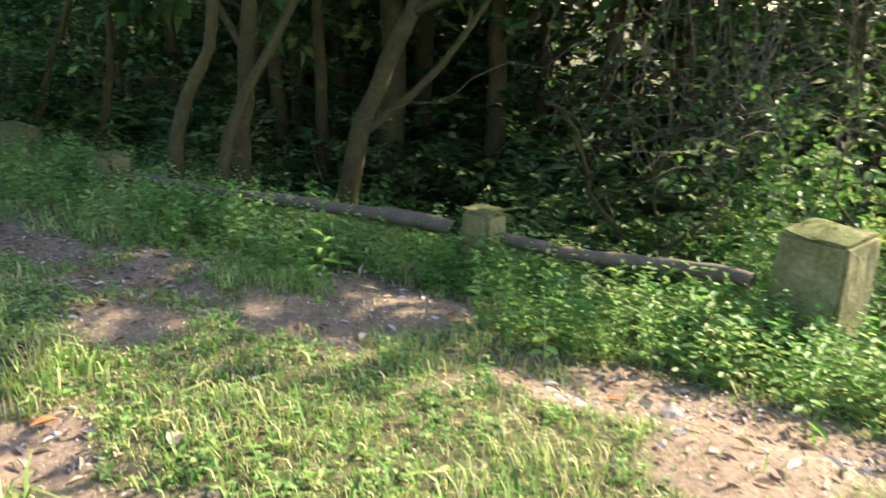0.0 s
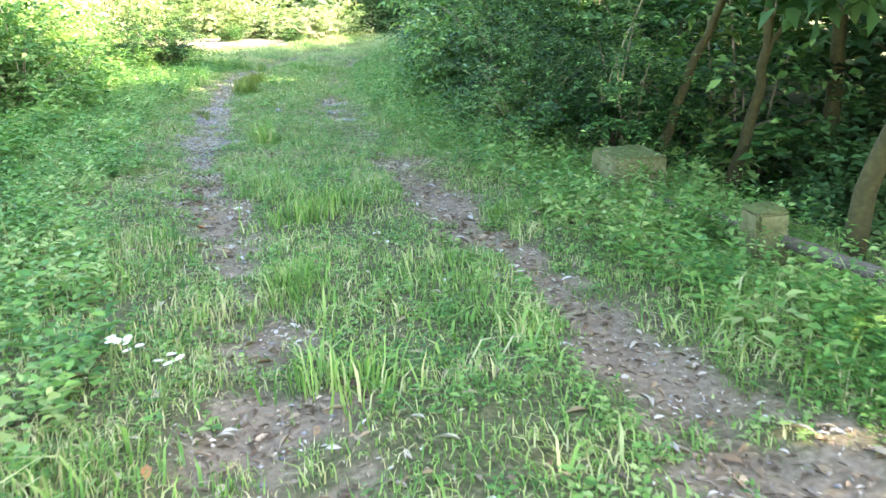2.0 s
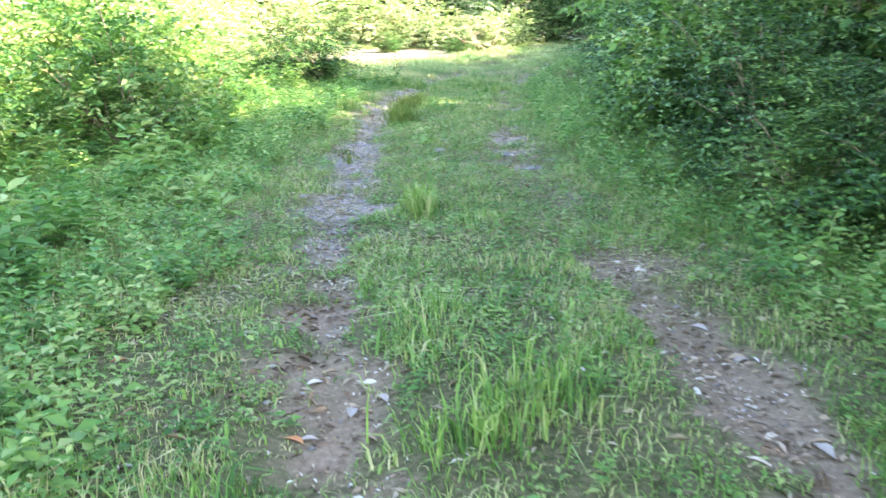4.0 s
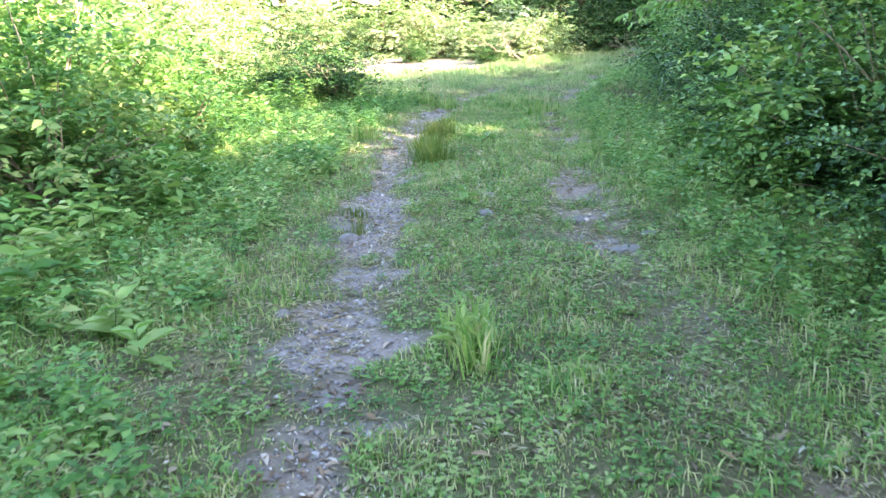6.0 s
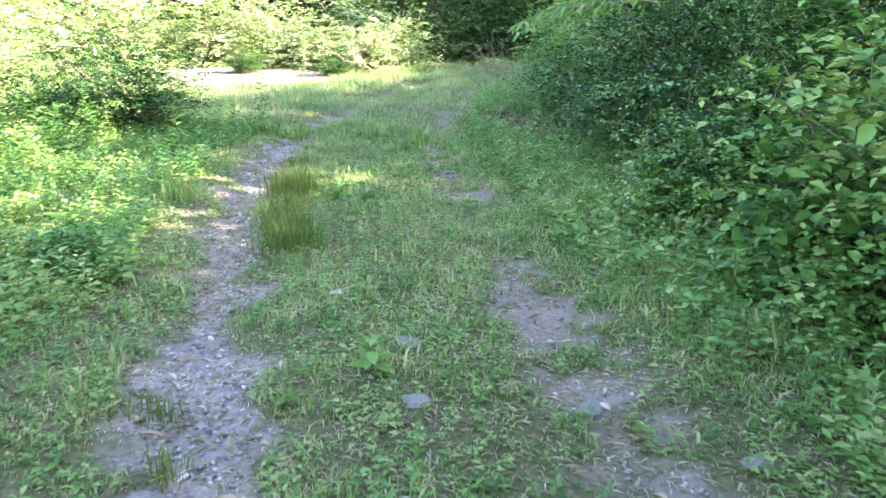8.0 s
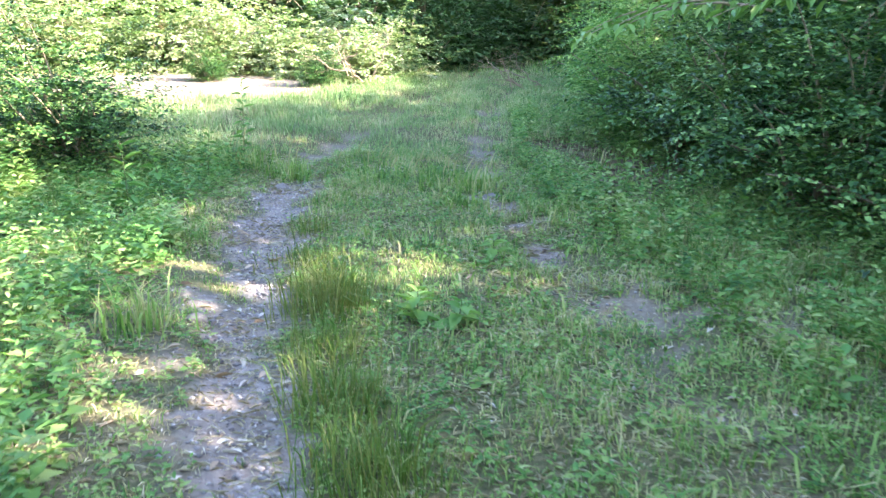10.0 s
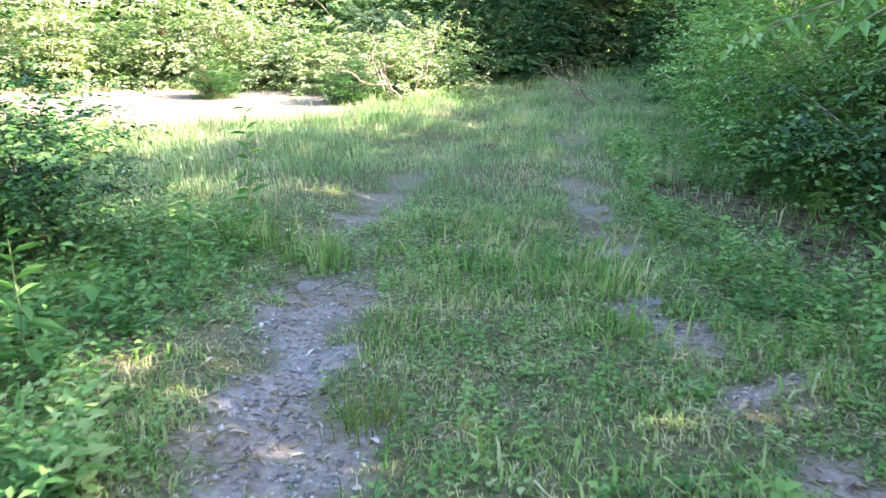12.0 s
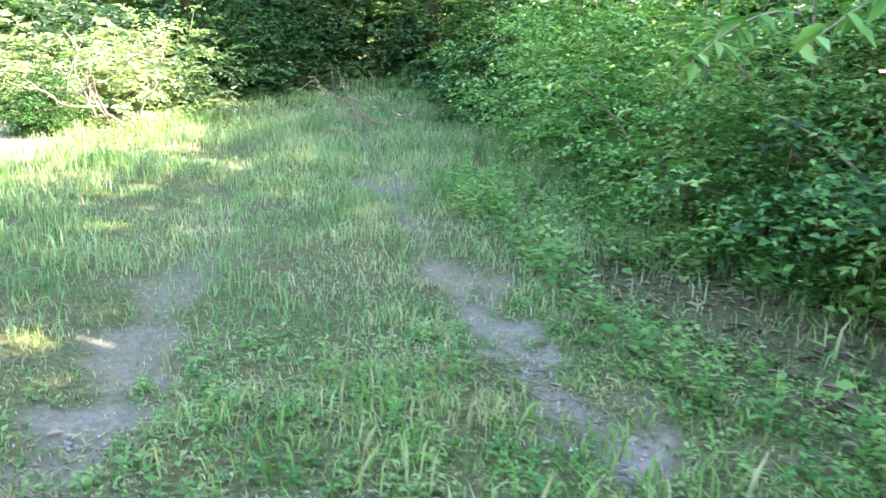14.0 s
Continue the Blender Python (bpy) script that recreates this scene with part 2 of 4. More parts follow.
def tubes(lines, sides=5):
    """Tapered tubes along lines of (points, radii)."""
    vs, fs, base = [], [], 0
    a = np.arange(sides) * 2 * np.pi / sides
    for pts, radii in lines:
        pts = np.asarray(pts, float)
        t = unit(np.gradient(pts, axis=0))
        ref = np.eye(3)[np.argmin(np.abs(pts[-1] - pts[0]))][None]
        u = unit(np.cross(t, ref))
        w = np.cross(t, u)
        r = np.asarray(radii)[:, None, None]
        vs.append((pts[:, None] + r * (np.cos(a)[None, :, None] * u[:, None] + np.sin(a)[None, :, None] * w[:, None])).reshape(-1, 3))
        k = np.arange(len(pts) - 1)[:, None] * sides + base
        j = np.arange(sides)[None]
        fs.append(np.stack([k + j, k + (j + 1) % sides, k + sides + (j + 1) % sides, k + sides + j], -1).reshape(-1, 4))
        base += len(pts) * sides
    return np.concatenate(vs), np.concatenate(fs)


HASH = np.random.default_rng(3).random((256, 256))


def wave(x, y, size):
    """Smooth noise from 0 to 1 over the plan."""
    x, y = np.asarray(x, float) / size, np.asarray(y, float) / size
    i, j = np.floor(x).astype(int), np.floor(y).astype(int)
    u, v = x - i, y - j
    u, v = u * u * (3 - 2 * u), v * v * (3 - 2 * v)
    h = lambda a, b: HASH[a % 256, b % 256]
    return (h(i, j) * (1 - u) + h(i + 1, j) * u) * (1 - v) + (h(i, j + 1) * (1 - u) + h(i + 1, j + 1) * u) * v


def step(a, b, x):
    u = np.clip((x - a) / (b - a), 0, 1)
    return u * u * (3 - 2 * u)


# ---- the plan of the track: two wheel ruts ----
LEFT_RUT = np.array([(-3, 1.1), (0, 0.75), (2.1, 0.5), (3.5, 0.33), (4.5, 0.28), (6.1, 0.09), (7.6, -0.1), (10.3, -0.3), (12.5, -0.39), (14, -0.36),
                     (16.1, -0.33), (17.6, -0.2), (19, -0.05), (20.8, 0.35), (21.58, 0.63), (23.04, 1.29), (25.94, 2.47), (28.09, 3.61), (33.55, 5.57), (39.46, 6.88)])
RIGHT_RUT = np.array([(-3, 2.9), (0, 2.5), (1.1, 2.25), (2.4, 1.86), (3.3, 1.7), (5.8, 1.55), (7, 1.43), (8.7, 1.33), (11.5, 1.12), (13.2, 1.13),
                      (16, 1.3), (18.8, 1.53), (20.3, 1.88), (22.00, 2.30), (23.36, 2.73), (25.54, 3.63), (28.09, 4.65), (33.55, 6.51), (39.46, 7.68)])


def rut_left(y):
    return np.interp(y, LEFT_RUT[:, 0], LEFT_RUT[:, 1])


def rut_right(y):
    return np.interp(y, RIGHT_RUT[:, 0], RIGHT_RUT[:, 1])


def bareness(x, y):
    wob = (wave(x, y, 0.35) - 0.5) * 0.34 + (wave(x + 40, y, 0.11) - 0.5) * 0.30
    wl = 0.15 + 0.10 * (wave(y, y * 0 + 5, 1.8) - 0.5) - 0.05 * step(2.5, 3.5, y) * (1 - step(8.5, 10.5, y))
    left = 1 - step(wl - 0.10, wl + 0.14, np.abs(x - rut_left(y)) + wob)
    left *= (0.75 + 0.35 * wave(x + 31, y, 0.4)) * (1 - 0.75 * step(19.0, 20.0, y) + 0.35 * step(20.3, 21.2, y) - 0.5 * step(21.5, 24, y))
    wr = 0.08 + 0.10 * (wave(y, y * 0 + 9, 1.6) - 0.5) + 0.07 * (1 - step(7.5, 9, y))
    right = 1 - step(wr - 0.10, wr + 0.14, np.abs(x - rut_right(y)) + wob)
    right *= (0.74 + 0.4 * wave(x, y, 0.4)) * (1 - 0.7 * step(8.4, 9.0, y) * (1 - step(11.0, 11.6, y)) - 0.6 * step(13.6, 14.4, y) * (1 - step(16.6, 17.4, y)) - 0.25 * step(20.5, 22, y) - 0.4 * step(22, 25, y))
    worn = 0.8 * step(0.46, 0.72, wave(x + 7, y + 3, 0.6)) * (1 - step(2.6, 3.4, y)) * step(-0.6, 0.0, x) * (1 - step(2.7, 3.0, x))
    side = 0.22 * step(0.4, 0.7, wave(x, y, 0.5)) * (1 - step(0.30, 0.62, np.abs(x - rut_left(y) + 0.4))) * step(8.5, 10, y) * (1 - step(19, 21, y))
    sandy = 0.62 * (1 - step(0.5, 1.2, np.hypot((x - 1.7) / 0.5, (y - 15.9) / 0.45) + 3 * wob))
    clearing = 0.9 * (1 - step(0.7, 1.1, np.hypot((x + 1.3) / 2.8, (y - 28.1) / 2.4) + wob))
    return np.clip(np.maximum.reduce([left, right, worn, side, clearing, sandy]), 0, 1)


def stoniness(x, y):
    return np.maximum(step(7.5, 9.5, y) * (1 - step(0.3, 0.5, np.abs(x - rut_left(y)))), 0.6 * step(9, 11, y))


def height(x, y):
    x, y = np.asarray(x, float), np.asarray(y, float)
    z = 0.05 * (wave(x, y, 0.9) - 0.5) + 0.02 * (wave(x + 11, y, 0.25) - 0.5)
    near = (1 - step(30, 45, y))
    z -= 0.05 * near * (np.exp(-((x - rut_left(y)) / 0.22) ** 2) + np.exp(-((x - rut_right(y)) / 0.22) ** 2))
    z -= 0.14 * step(2.0, 3.0, x) * (1 - step(8.5, 11, y))
    gully = step(3.5, 6.5, x) * (1 - step(9.5, 13, y)) * step(-14, -6, y)
    z -= 1.5 * gully
    z += 0.5 * step(-3, -7, x) + 0.8 * (wave(x, y, 9) - 0.5) * step(6, 14, np.hypot(x - 1, y - 14) - 10)
    z += 0.03 * np.clip(y - 20, 0, 25)
    z += 0.7 * step(31, 37, y) * step(3, 0, x)
    return z


def ground():
    grow = np.array([0.5, 1, 1.7, 2.6, 4, 6, 9, 14, 22, 40, 80, 200, 600, 1800])
    xs = np.concatenate([-4.2 - grow[::-1], np.arange(-4.2, 4.8, 0.065), 4.8 + grow])
    ys = np.concatenate([-2 - grow[::-1], np.arange(-2, 22, 0.065), np.arange(22, 36, 0.2), 36 + grow])
    X, Y = np.meshgrid(xs, ys)
    b = bareness(X, Y)
    Z = height(X, Y)
    inside = (np.abs(X) < 5) & (Y < 22) & (Y > -2)
    Z += np.where(inside, b * 0.02 * (HASH[(np.arange(len(ys)) % 256)[:, None], (np.arange(len(xs)) % 256)[None]] - 0.5), 0)
    nx, ny = len(xs), len(ys)
    i = (np.arange(ny - 1)[:, None] * nx + np.arange(nx - 1)[None]).ravel()
    me = mesh_of("ground", np.stack([X, Y, Z], -1).reshape(-1, 3), np.stack([i, i + 1, i + nx + 1, i + nx], 1), SOIL, True)
    col = me.attributes.new("bare", "FLOAT_COLOR", "POINT")
    col.data.foreach_set("color", np.stack([b, stoniness(X, Y), b * 0, b * 0 + 1], -1).astype(np.float32).ravel())
    return tagged(new("ground", me), "earth track with two worn wheel ruts between grass verges", "ground", "", "structure")


ground()


def scatter(n, x0, x1, y0, y1):
    return rng.uniform(x0, x1, n), rng.uniform(y0, y1, n)


def on_ground(x, y, lift=0.0):
    return np.stack([x, y, height(x, y) + lift], 1)


# ---- grass ----
def grass_height(x, y):
    h = 0.03 + 0.10 * wave(x, y, 0.33) ** 2 + 0.045 * wave(x + 5, y + 9, 1.7)
    out = np.maximum(rut_left(y) - 0.5 - x, x - rut_right(y) - 0.4)
    h *= 1 + 0.45 * step(0, 1.2, out)
    h *= 1 - 0.35 * step(8, 10, y) * (1 - step(22, 24, y)) * (1 - step(0, 0.5, out))
    return h * (1 + 0.45 * step(20.5, 23, y))


def make_grass(name, n, area, h_mul, w, mat, label, keep=None, lean=0.45):
    x, y = scatter(n, *area)
    b = bareness(x, y)
    ok = rng.random(n) > np.clip(b * 1.02, 0, 0.93)
    ok &= rng.random(n) < 0.30 + 1.0 * wave(x + 3, y + 8, 0.22) * (0.35 + wave(x, y + 30, 0.8))
    ok &= (x < 4.0) | (y > 10)
    ok &= (((x - 3.0) / 0.6) ** 2 + ((y - 20.1) / 1.7) ** 2 > 1) | (rng.random(n) < 0.12)
    if keep is not None:
        ok &= keep(x, y)
    x, y, b = x[ok], y[ok], b[ok]
    k = len(x)
    h = grass_height(x, y) * rng.uniform(0.5, 1.45, k) * h_mul * (1 - 0.6 * b)
    ang = rng.uniform(0, 2 * np.pi, k) + 2 * wave(x, y, 0.3)
    le = np.stack([np.cos(ang), np.sin(ang), np.zeros(k)], 1) * (rng.uniform(0.15, 1.0, k) * lean * 2)[:, None]
    v, f = blades(on_ground(x, y, -0.012), le, h, rng.uniform(0.7, 1.4, k) * w)
    return tagged(new(name, mesh_of(name, v, f, mat)), label, "grass", "", "stuff")


make_grass("grass", 330000, (-3.2, 3.6, -1.5, 21), 0.92, 0.0054, GRASS, "fresh green grass on the strip and verges of the track", None, 0.65)
make_grass("broad_grass", 22000, (-2.8, 3.4, -1.2, 21), 1.5, 0.011, GRASS, "broad arching blades of bright green grass",
           lambda x, y: wave(x + 60, y, 0.6) > 0.55, 0.85)
make_grass("dry_grass", 120000, (-2.6, 3.2, -1.2, 22), 0.8, 0.005, DRY, "dry straw-coloured grass among the green",
           lambda x, y: wave(x + 90, y, 1.1) > 0.5 - 0.2 * step(8, 11, y) - 0.15 * (1 - step(2, 3.5, y)))
make_grass("meadow_grass", 165000, (-5, 7.5, 20.6, 32), 0.95, 0.0065, MEADOW, "long soft meadow grass in the clearing",
           lambda x, y: (y < 24.4 + 2.2 * np.maximum(x + 1.05, 0) + 0.9 * wave(x, y, 0.8)) | (rng.random(len(x)) < 0.08), 0.6)
# its pale colour stands in for overlit grass past the shadow's edge
make_grass("overlit_grass", 45000, (-6, 3.0, 24.2, 32), 0.55, 0.012, DRY, "straw-coloured grass in the clearing, paled for the sun's glare", lambda x, y: y > 24.4 + 2.2 * np.maximum(x + 1.05, 0), 0.9)
make_grass("woodland_grass", 26000, (3, 13, 30, 42), 1.0, 0.02, GRASS, "thin grass on the shaded floor of the wood")
make_grass("verge_grass", 40000, (-11, -3.2, -6, 24), 1.7, 0.016, GRASS, "tall rank grass behind the track's verge")

make_grass("lane_grass", 16000, (-3.2, 3.4, -9, -1.5), 1.2, 0.012, GRASS, "grass where the track comes from")


# ---- herbs: leafy weeds of the verges ----
def herb(r, tall, leaves, size, sheet):
    """Leaf positions of one upright weed of pairs of leaves up a stem."""
    t = np.linspace(0.15, 1, leaves)
    bend = r.normal(0, 0.16, 2)
    p = np.stack([bend[0] * t ** 2 * tall, bend[1] * t ** 2 * tall, t * tall], 1)
    a = np.arange(leaves) * 2.4 + r.uniform(0, 6)
    d = np.stack([np.cos(a), np.sin(a), 0.35 - 0.5 * r.random(leaves) + 0.3 * t], 1)
    n = np.array([0, 0, 1.0]) + r.normal(0, 0.25, (leaves, 3))
    ln = size * (1.15 - 0.5 * t) * r.uniform(0.7, 1.3, leaves)
    return sheet(p, d, n, ln, ln * r.uniform(0.42, 0.62, leaves))


def make_herbs(name, n, area, keep, tall, leaves, size, mat, label, sheet=leaf_sheets):
    r = np.random.default_rng(len(name) * 31 + leaves)
    kinds = [herb(r, tall * r.uniform(0.6, 1.3), leaves, size * r.uniform(0.8, 1.25), sheet) for _ in range(10)]
    x, y = scatter(n, *area)
    ok = (bareness(x, y) < 0.35) & keep(x, y)
    x, y = x[ok], y[ok]
    pos = on_ground(x, y, -0.01)
    vs, fs, base = [], [], 0
    which = rng.integers(0, 10, len(x))
    for k, (v, f) in enumerate(kinds):
        q = pos[which == k]
        if not len(q):
            continue
        a, s = rng.uniform(0, 6.28, len(q)), rng.uniform(0.6, 1.35, len(q))
        c, sn = np.cos(a) * s, np.sin(a) * s
        w = np.stack([c[:, None] * v[:, 0] - sn[:, None] * v[:, 1], sn[:, None] * v[:, 0] + c[:, None] * v[:, 1], s[:, None] * v[:, 2]], -1) + q[:, None]
        vs.append(w.reshape(-1, 3))
        fs.append((f[None] + np.arange(len(q))[:, None, None] * len(v)).reshape(-1, f.shape[1]) + base)
        base += w.shape[0] * w.shape[1]
    return tagged(new(name, mesh_of(name, np.concatenate(vs), np.concatenate(fs), mat)), label, "weeds", "", "stuff")


def left_verge(x, y):
    return (x < rut_left(y) - 0.45 - 0.3 * wave(x, y, 0.7)) & (wave(x + 20, y, 0.8) > 0.18)


def right_verge(x, y):
    return (x > rut_right(y) + 0.4) & (wave(x + 50, y, 0.7) > 0.2) & ((x < 3.7) | (y > 9)) & (((x - 3.0) / 0.55) ** 2 + ((y - 20.1) / 1.6) ** 2 > 1)


def strip(x, y):
    return (wave(x + 70, y, 0.5) > 0.36)


make_herbs("verge_weeds", 14000, (-3.6, 0.6, -1, 21), left_verge, 0.17, 12, 0.055, WEED, "low leafy green weeds on the grassy verge", small_leaves)
make_herbs("roadside_weeds", 6000, (1.6, 4.2, -1.2, 24), right_verge, 0.22, 12, 0.052, WEED, "leafy weeds along the foot of the hedge", small_leaves)
make_herbs("clover", 22000, (-1.4, 3.0, -1, 21.5), strip, 0.06, 7, 0.031, WEED, "small flat clover-like weeds among the grass", small_leaves)
make_herbs("tall_weeds", 900, (-6, -1.4, 4, 24), lambda x, y: x < rut_left(y) - 1.3 - 0.6 * step(13, 15, y), 0.5, 22, 0.10, WEED, "tall broad-leaved weeds in front of the bushes")
make_herbs("kerb_weeds", 800, (2.45, 3.2, 2.4, 8.4), lambda x, y: (x > rut_right(y) + 0.6) & (np.abs(y - 6.9) > 0.75) & (np.abs(y - 5.1) > 0.5), 0.2, 12, 0.055, WEED, "leafy weeds growing over the sunken rail")
make_herbs("sunny_weeds", 1000, (2.5, 3.6, -1.2, 2.4), lambda x, y: x > rut_right(y) + 0.35, 0.26, 13, 0.046, WEED, "bright green leafy weeds round the mossy post")


# ---- litter and gravel in the ruts ----
def make_litter(name, n, area, keep, size, mat, label, sheet=leaf_sheets, slim=0.6):
    x, y = scatter(n, *area)
    ok = keep(x, y)
    x, y = x[ok], y[ok]
    k = len(x)
    d = np.stack([*rng.normal(0, 1, (2, k)), rng.normal(0, 0.12, k)], 1)
    v, f = sheet(on_ground(x, y, 0.008), d, np.array([0, 0, 1.0]) + rng.normal(0, 0.3, (k, 3)), rng.uniform(0.6, 1.5, k) * size, rng.uniform(0.4, 0.9, k) * size * slim)
    return tagged(new(name, mesh_of(name, v, f, mat)), label, "fallen leaves", "", "stuff")


make_litter("fallen_leaves", 16000, (-0.9, 2.9, -1.2, 21), lambda x, y: rng.random(len(x)) < (0.06 + 0.55 * bareness(x, y)) * (1 - 0.6 * step(8, 10, y)), 0.058, LITTER, "dry brown and pale fallen leaves in the ruts")
make_litter("leaf_crumbs", 60000, (-0.8, 2.9, -1.2, 21), lambda x, y: rng.random(len(x)) < (0.05 + 0.7 * bareness(x, y)) * (1 - 0.55 * step(8.5, 10, y)), 0.022, LITTER, "broken bits of dead leaves and straw on the bare earth", small_leaves)
make_litter("rotten_leaves", 16000, (-0.9, 2.9, 2.6, 9.5), lambda x, y: rng.random(len(x)) < 0.05 + 0.9 * bareness(x, y), 0.04, DUFF, "dark rotten leaves and twig bits in the ruts", small_leaves)
make_litter("straw_bits", 42000, (-1.2, 2.6, 7.5, 21), lambda x, y: (wave(x + 12, y + 4, 0.5) > 0.38) & (np.abs(x - 0.5) < 1.6), 0.045, STRAW, "pale bits of dead straw lying in the low grass", small_leaves, 0.14)
make_litter("woodland_litter", 9000, (3, 13, 29.5, 42), lambda x, y: wave(x, y, 0.9) > 0.3, 0.12, DUFF, "brown leaf litter on the woodland floor", small_leaves)
make_litter("hedge_litter", 8000, (2.2, 4.0, 8, 24), lambda x, y: (x > rut_right(y) + 0.7) & ((wave(x, y, 0.7) > 0.55) | (((x - 3.0) / 0.7) ** 2 + ((y - 20.1) / 1.8) ** 2 < 1)), 0.06, DUFF, "brown leaf litter under the hedge")

BALL = np.array([(1, 0, 0), (-1, 0, 0), (0, 1, 0), (0, -1, 0), (0, 0, 1), (0, 0, -0.6)], float)
BALL_FACES = np.array([(0, 2, 4), (2, 1, 4), (1, 3, 4), (3, 0, 4), (2, 0, 5), (1, 2, 5), (3, 1, 5), (0, 3, 5)])


def make_gravel(n):
    y = rng.uniform(-1, 21, n)
    side = rng.random(n) < 0.68
    x = np.where(side, rut_left(y), rut_right(y)) + rng.normal(0, 0.17, n)
    ok = (rng.random(n) < bareness(x, y)) & (rng.random(n) < 0.07 + 0.93 * stoniness(x, y))
    x, y = x[ok], y[ok]
    k = len(x)
    s = 0.005 + 0.013 * rng.random(k) ** 2.5
    v = BALL[None] * rng.uniform(0.6, 1.3, (k, 6, 3)) * s[:, None, None] * np.array([1, 1, 0.55]) + on_ground(x, y, 0.003)[:, None]
    f = BALL_FACES[None] + np.arange(k)[:, None, None] * 6
    return tagged(new("gravel", mesh_of("gravel", v.reshape(-1, 3), f.reshape(-1, 3), GRAVEL)), "loose grey gravel lying in the wheel ruts", "gravel", "", "stuff")


make_gravel(30000)


# ---- stones ----
def stone(x, y, sx, sy, sz, turn, label, mat=STONE):
    bm = bmesh.new()
    bmesh.ops.create_icosphere(bm, subdivisions=2, radius=1)
    for v in bm.verts:
        k = 1 + 0.35 * (noise.noise(v.co * 1.3 + Vector((x, y, 0))))
        v.co = Vector((v.co.x * sx, v.co.y * sy, max(v.co.z, -0.5) * sz)) * k
    me = bpy.data.meshes.new("stone")
    bm.to_mesh(me)
    bm.free()
    me.materials.append(mat)
    ob = new("stone", me)
    ob.matrix_basis = pose(x, y, float(height(x, y)) + sz * 0.1, 0, 0, turn)
    return tagged(ob, label, "stone", "stones in the track")


# ---- mossy posts and rail of the old culvert ----
def block_post(x, y, w, d, h, turn, label, chip):
    bm = bmesh.new()
    bmesh.ops.create_cube(bm, size=1)
    for v in bm.verts:
        top = v.co.z > 0
        v.co = Vector((v.co.x * w * (0.94 if top else 1), v.co.y * d * (0.94 if top else 1), (v.co.z + 0.5) * h))
    bmesh.ops.bevel(bm, geom=bm.edges[:], offset=0.022, segments=2, affect="EDGES")
    bmesh.ops.subdivide_edges(bm, edges=[e for e in bm.edges if e.calc_length() > 0.12], cuts=5, use_grid_fill=True)
    for v in bm.verts:
        v.co += v.normal * 0.010 * noise.noise(v.co * 11 + Vector((chip, 0, 0))) + v.normal * 0.009 * noise.noise(v.co * 4 + Vector((0, chip, 0)))
    me = bpy.data.meshes.new("stone_post")
    bm.to_mesh(me)
    bm.free()
    me.materials.append(CONCRETE)
    ob = new("stone_post", me)
    u = np.linspace(-1, 1, 13)
    X, Y = np.meshgrid(u, u)
    edge = np.clip(1.15 - np.maximum(np.abs(X), np.abs(Y)) + 0.5 * (wave(X + chip, Y, 0.4) - 0.5), 0, 1)
    Z = h - 0.012 + 0.028 * np.sqrt(edge) * (0.6 + 0.8 * wave(X * 2 + chip, Y * 2, 0.35))
    i = (np.arange(12)[:, None] * 13 + np.arange(12)[None]).ravel()
    part("moss_cap", mesh_of("moss_cap", np.stack([X * w * 0.45, Y * d * 0.45, Z], -1).reshape(-1, 3), np.stack([i, i + 1, i + 14, i + 13], 1), MOSS, True), ob, "cushion of yellow-green moss")
    ob.matrix_basis = pose(x, y, float(height(x, y)) - 0.12, 2, -2, turn)
    return tagged(ob, label, "post", "posts along the culvert")


block_post(3.76, 0.33, 0.36, 0.36, 0.70, -8, "large square mossy concrete post among green weeds", 1.0)
block_post(3.31, 2.03, 0.18, 0.22, 0.54, -6, "small mossy concrete post carrying the log rail", 5.0)
block_post(3.0, 5.5, 0.2, 0.24, 0.44, -3, "small mossy concrete post at the foot of the trees", 8.0)
block_post(3.06, 7.55, 0.44, 0.5, 0.41, 3, "broad mossy concrete block half hidden in weeds", 12.0)


def log_rail(a, b, r, label):
    a, b = Vector(a), Vector(b)
    t = np.linspace(0, 1, 15)
    pts = np.array([a.lerp(b, k) for k in t]) + np.stack([0.02 * np.sin(t * 7), 0 * t, 0.018 * np.sin(t * 5 + 1)], 1)
    v, f = tubes([(pts, r * (1 + 0.10 * np.sin(t * 17) - 0.15 * t))], 9)
    v += (wave(v[:, 1] * 7, v[:, 2] * 7 + v[:, 0] * 3, 0.5)[:, None] - 0.5) * 0.012
    return tagged(new("log_rail", mesh_of("log_rail", v, f, WOOD, True)), label, "rail", "rails between the posts")


log_rail((3.62, 0.6, 0.10), (3.33, 1.95, 0.13), 0.042, "weathered round wooden rail between two mossy posts")
log_rail((3.27, 2.2, 0.12), (3.05, 5.38, 0.0), 0.045, "long grey weathered rail lying between small posts")
log_rail((3.05, 5.65, -0.06), (3.04, 7.3, -0.1), 0.042, "weathered rail sunk in weeds beside the mossy block")


